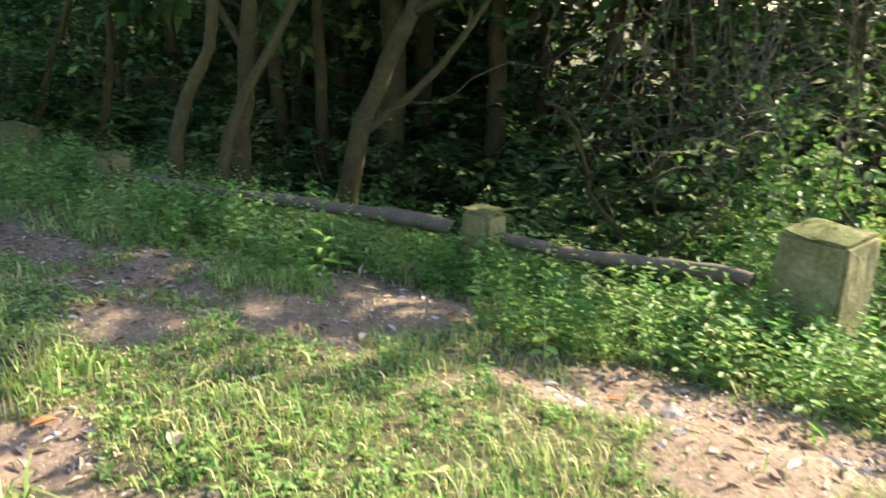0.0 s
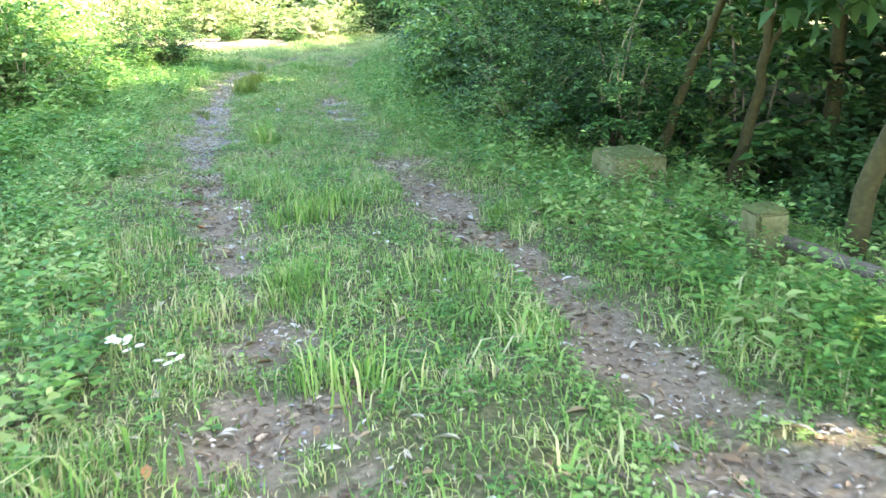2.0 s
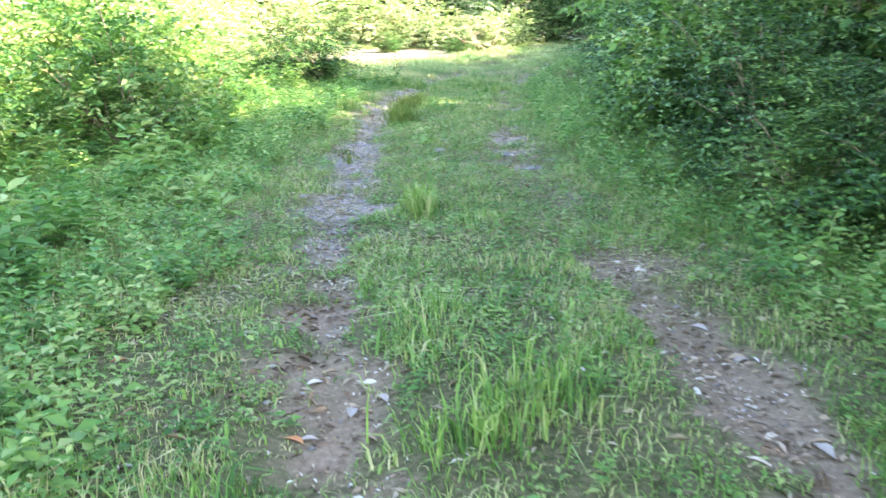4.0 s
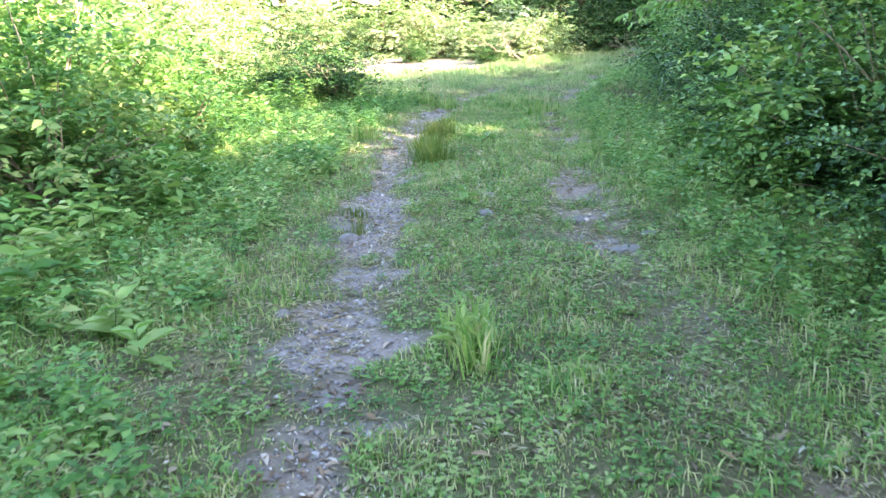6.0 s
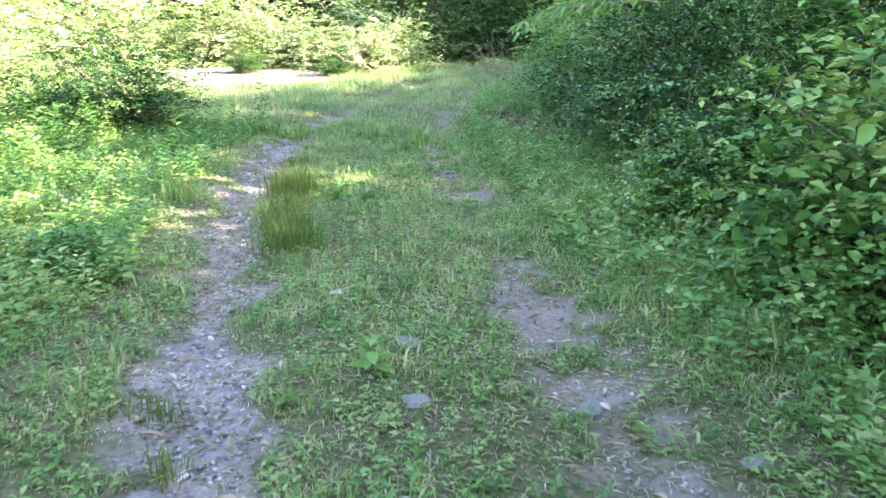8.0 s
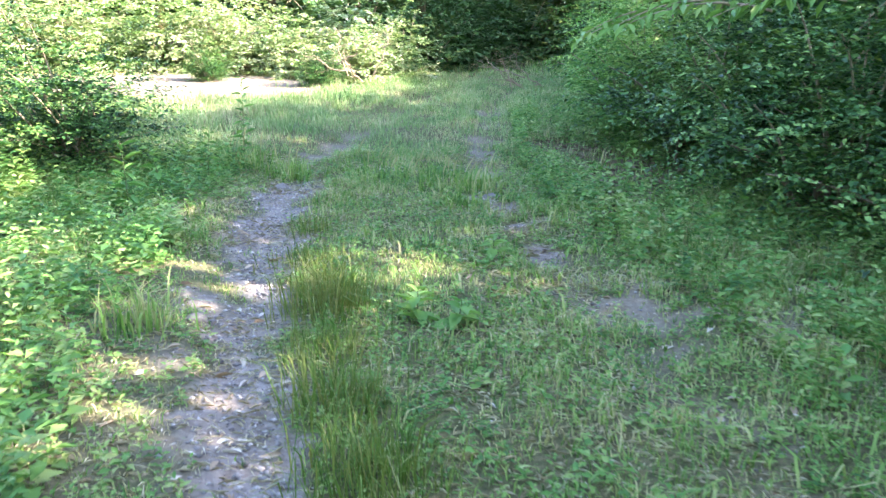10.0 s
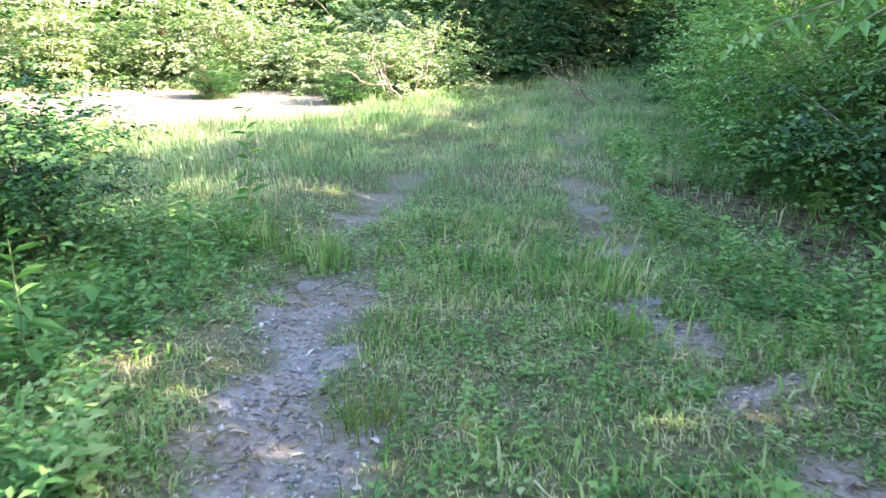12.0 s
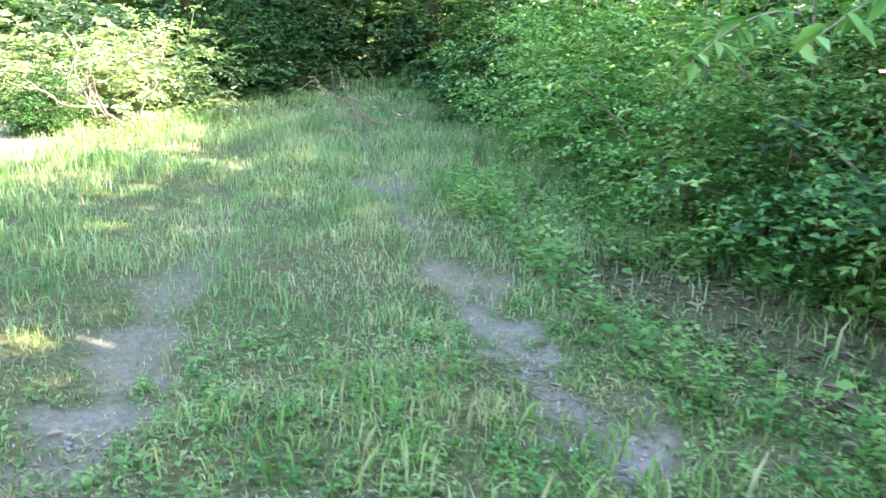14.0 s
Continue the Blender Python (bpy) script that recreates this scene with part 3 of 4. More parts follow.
# ---- bushes ----
def bush_meshes(seed, radius, tall, twigs, per, leaf, mat, twig_len=0.4, slim=0.5, low=0.05, sheet=leaf_sheets, hollow=0.5, tiers=0.8):
    """The stems and the leaf sprays of one dome-shaped bush, standing at the origin."""
    r = np.random.default_rng(seed)
    az = r.uniform(0, 2 * np.pi, twigs)
    el = np.arcsin(r.uniform(low, 1, twigs))
    lump = 0.42 + 0.95 * wave(np.cos(az) * 2.6 + seed, np.sin(az) * 2.6 + el * 3, 0.52)
    pit = step(0.50, 0.72, wave(np.cos(az) * 3.1 + 17 + seed, np.sin(az) * 3.1 + el * 2.6, 0.75))
    fill = r.uniform(0.35, 1.0, twigs) ** 0.5 * lump * (1 - hollow * pit)
    out = np.stack([np.cos(az) * np.cos(el), np.sin(az) * np.cos(el), np.sin(el)], 1)
    boughs = unit(r.normal(0, 1, (70, 3)) + [0, 0, 0.45])
    boughs[:, 2] = np.abs(boughs[:, 2]) * 0.95 + low
    near = boughs[np.argmax(out @ boughs.T, 1)]
    out = unit(out * 0.55 + near * 0.45 + r.normal(0, 0.03, (twigs, 3)))
    base = out * fill[:, None] * [radius, radius, tall] * 0.86
    # the sprays lie in tiers, with shade between them
    off = wave(np.cos(az) * 2 + seed, np.sin(az) * 2, 0.55)
    tier = (np.round(base[:, 2] / 0.32 - off) + off) * 0.32
    base[:, 2] += tiers * (tier - base[:, 2])
    d = unit(out * [1, 1, 0.6 - 0.3 * tiers] + r.normal(0, 1, (twigs, 3)) * [0.5, 0.5, 0.5 - 0.35 * tiers] + [0, 0, 0.25 - 0.1 * tiers])
    ln = twig_len * r.uniform(0.5, 1.3, twigs)
    t = np.tile(np.linspace(0.1, 1, per), (twigs, 1)) + r.normal(0, 0.03, (twigs, per))
    p = base[:, None] + d[:, None] * (ln[:, None] * t)[..., None]
    p[..., 2] -= (ln[:, None] * t ** 2) * 0.38
    p[..., 2] = np.maximum(p[..., 2], 0.03)
    side = unit(np.cross(d, [0, 0, 1.0]) + 1e-6)
    sign = np.where(np.arange(per) % 2, 1, -1)[None, :, None]
    ld = d[:, None] * 0.55 + side[:, None] * sign * 0.8 + r.normal(0, 0.22, (twigs, per, 3)) - [0, 0, 0.18]
    ln2 = leaf * r.uniform(0.6, 1.35, (twigs, per)) * (1.1 - 0.35 * t)
    nn = np.array([0, 0, 1.0]) + out[:, None] * 0.35 + r.normal(0, 0.35, (twigs, per, 3))
    v, f = sheet(p.reshape(-1, 3), ld.reshape(-1, 3), nn.reshape(-1, 3), ln2.ravel(), ln2.ravel() * slim)
    leaves = mesh_of("foliage", v, f, mat)
    lines = []
    for k in range(0, twigs, max(1, twigs // 26)):
        foot = np.array([*r.normal(0, radius * 0.16, 2), -0.05])
        s = np.linspace(0, 1, 6)[:, None]
        mid = foot * 0.4 + base[k] * 0.6 + [0, 0, 0.12 * tall]
        pts = (1 - s) ** 2 * foot + 2 * s * (1 - s) * mid + s ** 2 * (base[k] + d[k] * ln[k] * 0.5)
        lines.append((pts, np.linspace(0.012, 0.003, 6) * (0.7 + 0.3 * tall)))
    v, f = tubes(lines, 4)
    return mesh_of("branchwork", v, f, TWIG), leaves


def bush(meshes, x, y, turn, size, label, group, sink=0.05, stretch=1.0):
    ob = new("bush")
    part("branchwork", meshes[0], ob, "thin brown woody stems")
    part("foliage", meshes[1], ob)
    ob.matrix_basis = pose(x, y, float(height(x, y)) - sink, 0, 0, turn) @ Matrix.Diagonal((size, size, size * stretch, 1))
    return tagged(ob, label, "bush", group)


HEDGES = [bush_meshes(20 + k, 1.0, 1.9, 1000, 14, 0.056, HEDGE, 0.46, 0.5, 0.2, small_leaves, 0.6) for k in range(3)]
LUSH = [bush_meshes(40 + k, 0.9, 1.7, 620, 12, 0.085, LEAFY, 0.45, 0.5, 0.05, small_leaves) for k in range(2)]
MAPLE = [bush_meshes(45 + k, 0.9, 1.7, 560, 9, 0.105, MAPLE_LEAF, 0.5, 0.72) for k in range(2)]
LOCUST = [bush_meshes(47 + k, 1.0, 1.9, 950, 14, 0.062, LOCUST_LEAF, 0.5, 0.42, 0.15, small_leaves, 0.55) for k in range(2)]
BACK = [bush_meshes(50 + k, 1.0, 1.9, 480, 11, 0.11, HEDGE, 0.45, 0.5, 0.05, small_leaves) for k in range(2)]
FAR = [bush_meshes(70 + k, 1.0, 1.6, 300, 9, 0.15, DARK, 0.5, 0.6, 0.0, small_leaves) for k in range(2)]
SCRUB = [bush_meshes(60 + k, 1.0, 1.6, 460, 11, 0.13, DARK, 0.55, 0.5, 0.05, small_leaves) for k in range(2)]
SUNLIT = [bush_meshes(80 + k, 1.3, 2.1, 640, 10, 0.12, SUNLIT_LEAF, 0.5, 0.5, 0.0, small_leaves, 0.6) for k in range(2)]

# the hedge along the track, from the culvert to the bend
HEDGE_LINE = [(2.75, 9.3, 0.72), (3.4, 8.9, 0.95), (2.95, 10.5, 0.95), (3.2, 11.9, 1.1), (3.6, 13.1, 0.9), (3.15, 14.6, 0.85), (3.9, 15.2, 1.25), (3.7, 16.6, 1.0),
              (3.9, 17.8, 1.2), (4.2, 19.0, 1.2), (4.3, 20.4, 1.2), (4.44, 21.41, 1.11), (4.61, 22.41, 1.13), (5.12, 23.51, 1.14), (5.58, 24.70, 1.15), (6.18, 25.81, 1.12), (6.69, 27.18, 1.12), (7.11, 28.67, 1.11)]
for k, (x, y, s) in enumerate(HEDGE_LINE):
    # lighter leaves for the sunlit stretch, darker ones for the shaded rest
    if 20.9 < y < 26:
        bush(LOCUST[k % 2], x, y, k * 77, s, "fresh green bush with fine feathery leaves, partly lightened for sun", "hedge along the track")
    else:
        bush(HEDGES[k % 3] if y < 26 else BACK[k % 2], x, y, k * 77, s, "dense hedge bush beside the grassy track, leaves darkened for shade", "hedge along the track")
for k, (x, y, s) in enumerate([(5.3, 12.4, 1.15), (5.6, 15.0, 1.6), (5.9, 17.8, 1.25), (6.3, 20.6, 1.6), (6.67, 23.04, 1.48), (5.0, 9.8, 1.5)]):
    bush(BACK[k % 2], x, y, k * 61, s, "tall dark green thicket bush behind the hedge", "thicket behind the hedge", 0.05, 1.25)

for k, (x, y, s, z) in enumerate([(2.85, 13.0, 0.85, 1.15), (2.75, 13.9, 0.5, 1.0), (3.0, 12.1, 0.85, 1.2), (2.5, 12.5, 0.5, 0.9), (2.6, 14.6, 0.5, 0.9)]):
    bush(MAPLE[k % 2], x, y, k * 57, s, "light green broad-leaved bush leaning out of the hedge", "bushes in front of the hedge", 0.05, z)

# left side: leafy saplings, then the shrub by the bend
for k, (x, y, s, z) in enumerate([(-2.6, 12.2, 0.95, 1.25), (-3.0, 13.6, 1.1, 1.3), (-2.5, 14.6, 0.8, 1.15), (-3.6, 10.8, 1.0, 1.1), (-4.2, 15.6, 1.2, 1.3), (-3.6, 17.4, 0.9, 1.1), (-4.6, 12.6, 1.3, 1.3)]):
    bush(LUSH[k % 2], x, y, k * 83, s, "leafy light green sapling bush on the verge", "bushes on the open side", 0.05, z)
bush(HEDGES[1], -1.72, 20.2, 40, 0.9, "round dark green shrub at the edge of the clearing", "shrubs by the clearing")
bush(HEDGES[2], -2.7, 21.2, 140, 0.8, "round dark green shrub at the edge of the clearing", "shrubs by the clearing")

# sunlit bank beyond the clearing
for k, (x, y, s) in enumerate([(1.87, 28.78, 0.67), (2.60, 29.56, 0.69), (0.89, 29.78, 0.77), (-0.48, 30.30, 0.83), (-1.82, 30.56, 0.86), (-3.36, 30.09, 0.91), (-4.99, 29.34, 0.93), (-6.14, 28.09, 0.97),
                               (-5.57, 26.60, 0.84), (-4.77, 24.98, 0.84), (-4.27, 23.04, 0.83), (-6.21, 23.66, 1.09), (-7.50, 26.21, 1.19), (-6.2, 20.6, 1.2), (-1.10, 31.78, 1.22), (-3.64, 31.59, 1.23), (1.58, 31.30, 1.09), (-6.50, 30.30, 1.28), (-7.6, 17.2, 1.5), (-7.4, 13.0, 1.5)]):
    bush(SUNLIT[k % 2], x, y, k * 71, s, "yellow-green bush on the bank of the clearing, leaves paled for sun glare", "sunlit bushes round the clearing")

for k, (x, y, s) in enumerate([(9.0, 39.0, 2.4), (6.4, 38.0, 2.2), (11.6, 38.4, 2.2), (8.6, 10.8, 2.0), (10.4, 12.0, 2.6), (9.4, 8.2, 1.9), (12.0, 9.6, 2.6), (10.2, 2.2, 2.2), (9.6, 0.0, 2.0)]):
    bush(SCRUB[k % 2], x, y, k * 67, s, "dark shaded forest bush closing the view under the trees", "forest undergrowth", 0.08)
# dark bushes added where the bank only has shaded gaps
bush(HEDGES[0], 1.0, 27.9, 200, 0.5, "dark green bush standing in for a shaded hole, among brown dry branches", "shrubs by the clearing")
bush(HEDGES[1], -0.9, 28.6, 20, 0.45, "dark green bush standing in for a shaded hole in the sunlit bank", "shrubs by the clearing")

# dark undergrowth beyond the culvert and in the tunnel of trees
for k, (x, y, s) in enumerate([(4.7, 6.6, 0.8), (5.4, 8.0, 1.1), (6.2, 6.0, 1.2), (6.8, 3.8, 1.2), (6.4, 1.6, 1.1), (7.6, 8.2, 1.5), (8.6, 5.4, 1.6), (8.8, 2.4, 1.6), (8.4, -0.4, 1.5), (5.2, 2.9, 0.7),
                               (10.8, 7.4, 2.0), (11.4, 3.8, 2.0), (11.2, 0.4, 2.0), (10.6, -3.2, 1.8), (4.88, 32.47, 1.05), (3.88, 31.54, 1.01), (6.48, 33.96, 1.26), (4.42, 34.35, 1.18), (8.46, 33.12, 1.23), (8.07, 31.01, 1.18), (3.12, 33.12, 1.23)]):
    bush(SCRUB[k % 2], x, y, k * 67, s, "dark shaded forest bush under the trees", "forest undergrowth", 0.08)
for k, (x, y, s) in enumerate([(4.5, 0.9, 0.5), (5.1, 0.0, 0.85), (4.4, -1.1, 0.6), (5.7, 1.0, 1.0), (6.3, 1.7, 1.05), (5.9, 0.1, 1.1)]):
    bush(LUSH[k % 2], x, y, k * 91, s, "vine-covered bush catching the sun behind the post", "vines by the post", 0.08, 1.0 if s < 0.9 else 1.45)


# ---- trees ----
def crown_mesh(seed, centres, count, leaf, mat):
    r = np.random.default_rng(seed)
    c = np.array(centres, float)
    pick = r.integers(0, len(c), count)
    d = unit(r.normal(0, 1, (count, 3)))
    p = c[pick, :3] + d * (c[pick, 3] * r.uniform(0.3, 1.0, count) ** 0.6)[:, None] * [1, 1, 0.7]
    # the leaves hang in small clusters
    p = np.repeat(p[: count // 24], 24, 0) + r.normal(0, 0.25, (count // 24 * 24, 3))
    k = len(p)
    ln = leaf * r.uniform(0.6, 1.4, k)
    v, f = small_leaves(p, r.normal(0, 1, (k, 3)) - [0, 0, 0.3], np.array([0, 0, 1.0]) + r.normal(0, 0.5, (k, 3)), ln, ln * 0.6)
    return mesh_of("crown", v, f, mat)


def tree(seed, path, r0, limbs, crown, count, label, mat=DARK, leaf=0.17):
    """path: the trunk's points from its foot; limbs: (share up the trunk, way, length); crown: balls of leaves."""
    r = np.random.default_rng(seed)
    ob = new("tree")
    foot = np.array(path[0], float)
    pts = np.array(path, float) - foot
    crown = [(a - foot[0], b - foot[1], c - foot[2], d) for a, b, c, d in crown]
    s = np.linspace(0, len(pts) - 1, 22)
    fine = np.stack([np.interp(s, np.arange(len(pts)), pts[:, i]) for i in range(3)], 1)
    for _ in range(2):
        fine[1:-1] = (fine[:-2] + 2 * fine[1:-1] + fine[2:]) / 4
    fine[:, :2] += r.normal(0, 0.012, (22, 2))
    rad = r0 * (1.0 - 0.55 * np.linspace(0, 1, 22)) * (1 + 0.45 * np.exp(-np.linspace(0, 1, 22) * 16))
    v, f = tubes([(fine, rad)], 10)
    v += (wave(v[:, 2] * 2.2, v[:, 0] * 9 + v[:, 1] * 7, 0.4)[:, None] - 0.5) * r0 * 0.3
    part("trunk", mesh_of("trunk", v, f, BARK, True), ob)
    for at, way, length in limbs:
        k = int(at * 21)
        q = np.linspace(0, 1, 9)[:, None]
        w = np.array(way, float) / np.linalg.norm(way)
        line = fine[k] + w * length * q + np.array([0, 0, 0.25 * length]) * q ** 2 + np.cumsum(r.normal(0, 0.025 * length, (9, 3)), 0) * q
        v, f = tubes([(line, rad[k] * 0.55 * (1 - 0.75 * q[:, 0]))], 7)
        part("limb", mesh_of("limb", v, f, BARK, True), ob)
    part("crown", crown_mesh(seed, crown, count, leaf, mat), ob)
    ob.matrix_basis = pose(*path[0])
    return tagged(ob, label, "tree", "trees beyond the culvert")


def balls(seed, x, y, z, n, spread, size):
    r = np.random.default_rng(seed)
    return [(x + a, y + b, z + c, size * r.uniform(0.7, 1.25)) for a, b, c in r.normal(0, spread, (n, 3)) * [1, 1, 0.55]]


tree(1, [(3.36, 5.3, -0.3), (3.46, 5.26, 0.5), (3.7, 5.1, 1.0), (3.68, 5.1, 1.7), (3.7, 5.0, 3.2), (4.0, 5.2, 4.8)], 0.06, [(0.7, (0.5, 0.6, 0.7), 1.8), (0.8, (-0.7, -0.3, 0.8), 1.6)],
     balls(1, 4.0, 5.2, 4.6, 9, 1.1, 1.0), 5200, "slender tree with an olive-brown swaying trunk")
tree(2, [(3.5, 4.95, -0.35), (3.8, 5.0, 0.5), (4.15, 4.95, 1.0), (4.5, 4.75, 1.8), (4.9, 4.7, 3.4), (5.3, 4.6, 5.2)], 0.05, [(0.5, (0.6, -0.5, 0.8), 1.6)],
     balls(2, 5.0, 4.4, 4.6, 8, 1.1, 1.0), 4600, "thin leaning tree with a mossy trunk")
tree(3, [(4.0, 5.25, -0.6), (4.06, 5.2, 0.6), (4.05, 5.1, 1.6), (4.25, 4.9, 3.2), (4.3, 4.9, 5.5)], 0.085, [(0.3, (0.35, 0.3, 0.9), 2.2), (0.36, (-0.3, 0.5, 0.9), 2.0), (0.5, (0.7, 0.1, 0.7), 2.0)],
     balls(3, 4.6, 5.6, 5.4, 12, 1.5, 1.3), 9800, "brown tree with a forking trunk near the rail")
# long limb and last four leaf balls are added, unseen, to shade the track
tree(4, [(4.75, 4.8, -0.9), (4.9, 4.7, 0.3), (5.2, 4.45, 1.1), (5.5, 4.25, 2.2), (5.8, 4.0, 4.4), (6.0, 3.9, 6.5)], 0.095, [(0.2, (0.75, -0.55, 0.65), 2.6), (0.45, (-0.05, -0.85, 0.25), 3.7), (0.5, (-0.6, 0.4, 0.8), 2.2)],
     balls(4, 6.2, 3.8, 5.0, 15, 1.3, 1.2) + [(5.4, 0.55, 3.9, 0.5), (5.2, 1.0, 4.2, 0.6), (5.5, 1.6, 4.2, 0.7), (5.3, 0.3, 4.3, 0.5)], 8800, "thick leaning tree with brown bark over the gully")
tree(5, [(4.3, 8.2, -0.3), (4.45, 8.1, 0.6), (4.4, 8.0, 1.4), (4.6, 7.9, 2.6), (4.7, 7.8, 4.6)], 0.05, [(0.35, (0.4, -0.5, 0.8), 1.3), (0.6, (-0.5, 0.2, 0.8), 1.2)],
     balls(5, 4.7, 8.0, 5.0, 7, 1.2, 1.1), 2900, "thin grey-brown sapling at the edge of the thicket")
tree(6, [(3.75, 8.5, -0.1), (3.9, 8.4, 0.6), (4.15, 8.25, 1.3), (4.3, 8.2, 2.6), (4.4, 8.4, 4.4)], 0.045, [(0.6, (-0.5, 0.5, 0.8), 1.2)],
     balls(6, 4.3, 8.8, 4.8, 7, 1.2, 1.1), 2900, "thin sapling with a bent mossy trunk")

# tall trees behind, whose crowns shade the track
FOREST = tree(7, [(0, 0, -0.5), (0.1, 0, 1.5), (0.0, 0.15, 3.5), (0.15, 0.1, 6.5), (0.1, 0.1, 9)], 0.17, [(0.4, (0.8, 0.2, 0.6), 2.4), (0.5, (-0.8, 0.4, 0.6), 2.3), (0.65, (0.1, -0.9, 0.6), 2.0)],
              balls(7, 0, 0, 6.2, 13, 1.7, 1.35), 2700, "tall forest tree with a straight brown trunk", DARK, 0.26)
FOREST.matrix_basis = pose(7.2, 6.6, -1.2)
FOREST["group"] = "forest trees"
# denser trees, added so that their unseen crowns darken the wood
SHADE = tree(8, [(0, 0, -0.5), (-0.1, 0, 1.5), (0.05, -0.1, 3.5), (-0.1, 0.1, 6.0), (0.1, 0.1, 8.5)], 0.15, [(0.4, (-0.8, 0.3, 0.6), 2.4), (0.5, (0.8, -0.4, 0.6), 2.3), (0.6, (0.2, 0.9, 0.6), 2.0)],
             balls(9, 0, 0, 5.6, 16, 1.6, 1.4), 7200, "leafy forest tree with a dense dark crown, added to shade the wood", DARK, 0.24)
SHADE.matrix_basis = pose(9.0, 7.6, -1.2)
SHADE["group"] = "forest trees"
for k, (x, y, s) in enumerate([(10.0, 5.2, 0.9), (12.0, 6.4, 1.0), (7.4, 8.6, 0.8), (8.6, 9.0, 0.8), (11.4, 30.0, 0.9), (13.0, 33.0, 1.0), (11.6, 36.0, 0.9), (14.0, 7.0, 1.2), (9.5, 41.0, 1.0)]):
    copy_thing(SHADE, pose(x, y, float(height(x, y)) - 0.1, 0, 0, k * 83) @ Matrix.Diagonal((s, s, s, 1)))
# the low copies past the gully are added to shade the thicket
for k, (x, y, s) in enumerate([(11.6, 5, 0.66), (12.2, 7.6, 0.7), (10.2, 6.4, 0.6), (13.4, 3.4, 0.75), (13, 10, 0.72), (8.55, 24.11, 0.58), (9.96, 25.54, 0.58), (8.77, 27.11, 0.58), (11, 2.4, 0.65), (12.6, -2, 0.66), (8.7, 1, 1.2), (8.2, 5.8, 0.85), (6.6, 8, 0.7), (8, 19.6, 0.8), (8.23, 21.6, 0.76), (11, 18.4, 1.1), (7.3, 16.8, 0.66), (6.9, 18.6, 0.6), (9.8, 10.2, 1.2), (9.4, 8.4, 1.1), (10.14, 30.3, 0.83), (8.24, 32.47, 0.7), (7.6, 9.6, 0.95), (7, 14.8, 0.85), (10.6, 4.4, 1.05), 
                               (14, 14, 1.2), (4.02, 33.55, 0.67), (2.94, 34.74, 0.71), (8.79, 31.06, 0.66), (-7.06, 31.78, 0.72), (-2.06, 33.55, 0.74),
                               (-9.04, 27.49, 0.82), (-11.02, 21.75, 0.96), (-12, 14, 1.1), (-11, 6, 1), (-9, -1, 1), (-6, -8, 1.1), (1, -11, 1.1), (13.11, 27.49, 0.82), (10.73, 31.78, 0.86), (0.58, 35.84, 0.81), (-5.21, 34.74, 0.84)]):
    copy_thing(FOREST, pose(x, y, float(height(x, y)) - 0.1, 0, 0, k * 59) @ Matrix.Diagonal((s, s, s, 1)))

# added trees whose unseen boughs reach out to shade the hedge and the culvert
for k, (x, y, z) in enumerate([(5.9, 6.9, 4.2), (5.4, 9.2, 4.4), (5.2, 18.4, 3.9)]):
    over = tree(90 + k, [(x + 0.5, y, -1.3 if y < 9 else -0.2), (x + 0.55, y + 0.1, 1.2), (x + 0.3, y, 2.6), (x + 0.2, y + 0.1, 4.2), (x, y, 5.6)], 0.075,
                [(0.5, (-0.8, 0.3, 0.5), 1.6), (0.6, (-0.6, -0.6, 0.5), 1.5), (0.7, (0.6, 0.4, 0.6), 1.4)],
                balls(190 + k, x - 0.4, y, z + 0.5, 12, 1.05, 0.85), 3600, "slim tree added so that its unseen leafy boughs shade the hedge", DARK, 0.17)
    over["group"] = "trees along the hedge"

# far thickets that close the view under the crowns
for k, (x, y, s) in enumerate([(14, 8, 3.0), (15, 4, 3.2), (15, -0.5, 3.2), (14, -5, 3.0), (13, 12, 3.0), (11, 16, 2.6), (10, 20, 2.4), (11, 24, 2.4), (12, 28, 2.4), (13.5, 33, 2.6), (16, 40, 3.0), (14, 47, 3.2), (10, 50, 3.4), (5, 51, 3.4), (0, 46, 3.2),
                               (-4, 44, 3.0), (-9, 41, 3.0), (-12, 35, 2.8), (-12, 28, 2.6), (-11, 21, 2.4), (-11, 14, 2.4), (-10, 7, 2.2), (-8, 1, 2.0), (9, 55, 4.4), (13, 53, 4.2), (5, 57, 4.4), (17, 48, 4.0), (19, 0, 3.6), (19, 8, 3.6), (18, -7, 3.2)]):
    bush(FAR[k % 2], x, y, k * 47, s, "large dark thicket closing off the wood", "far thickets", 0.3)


# ---- single plants beside the ruts ----
LEAF = {}
for kind, (ln, wd) in {"broad": (0.13, 0.62), "narrow": (0.16, 0.34)}.items():
    one = np.zeros((1, 3))
    LEAF[kind] = mesh_of("leaf", *leaf_sheets(one, np.array([[0, 1.0, 0]]), np.array([[0, 0, 1.0]]), np.array([ln]), np.array([ln * wd])), WEED)


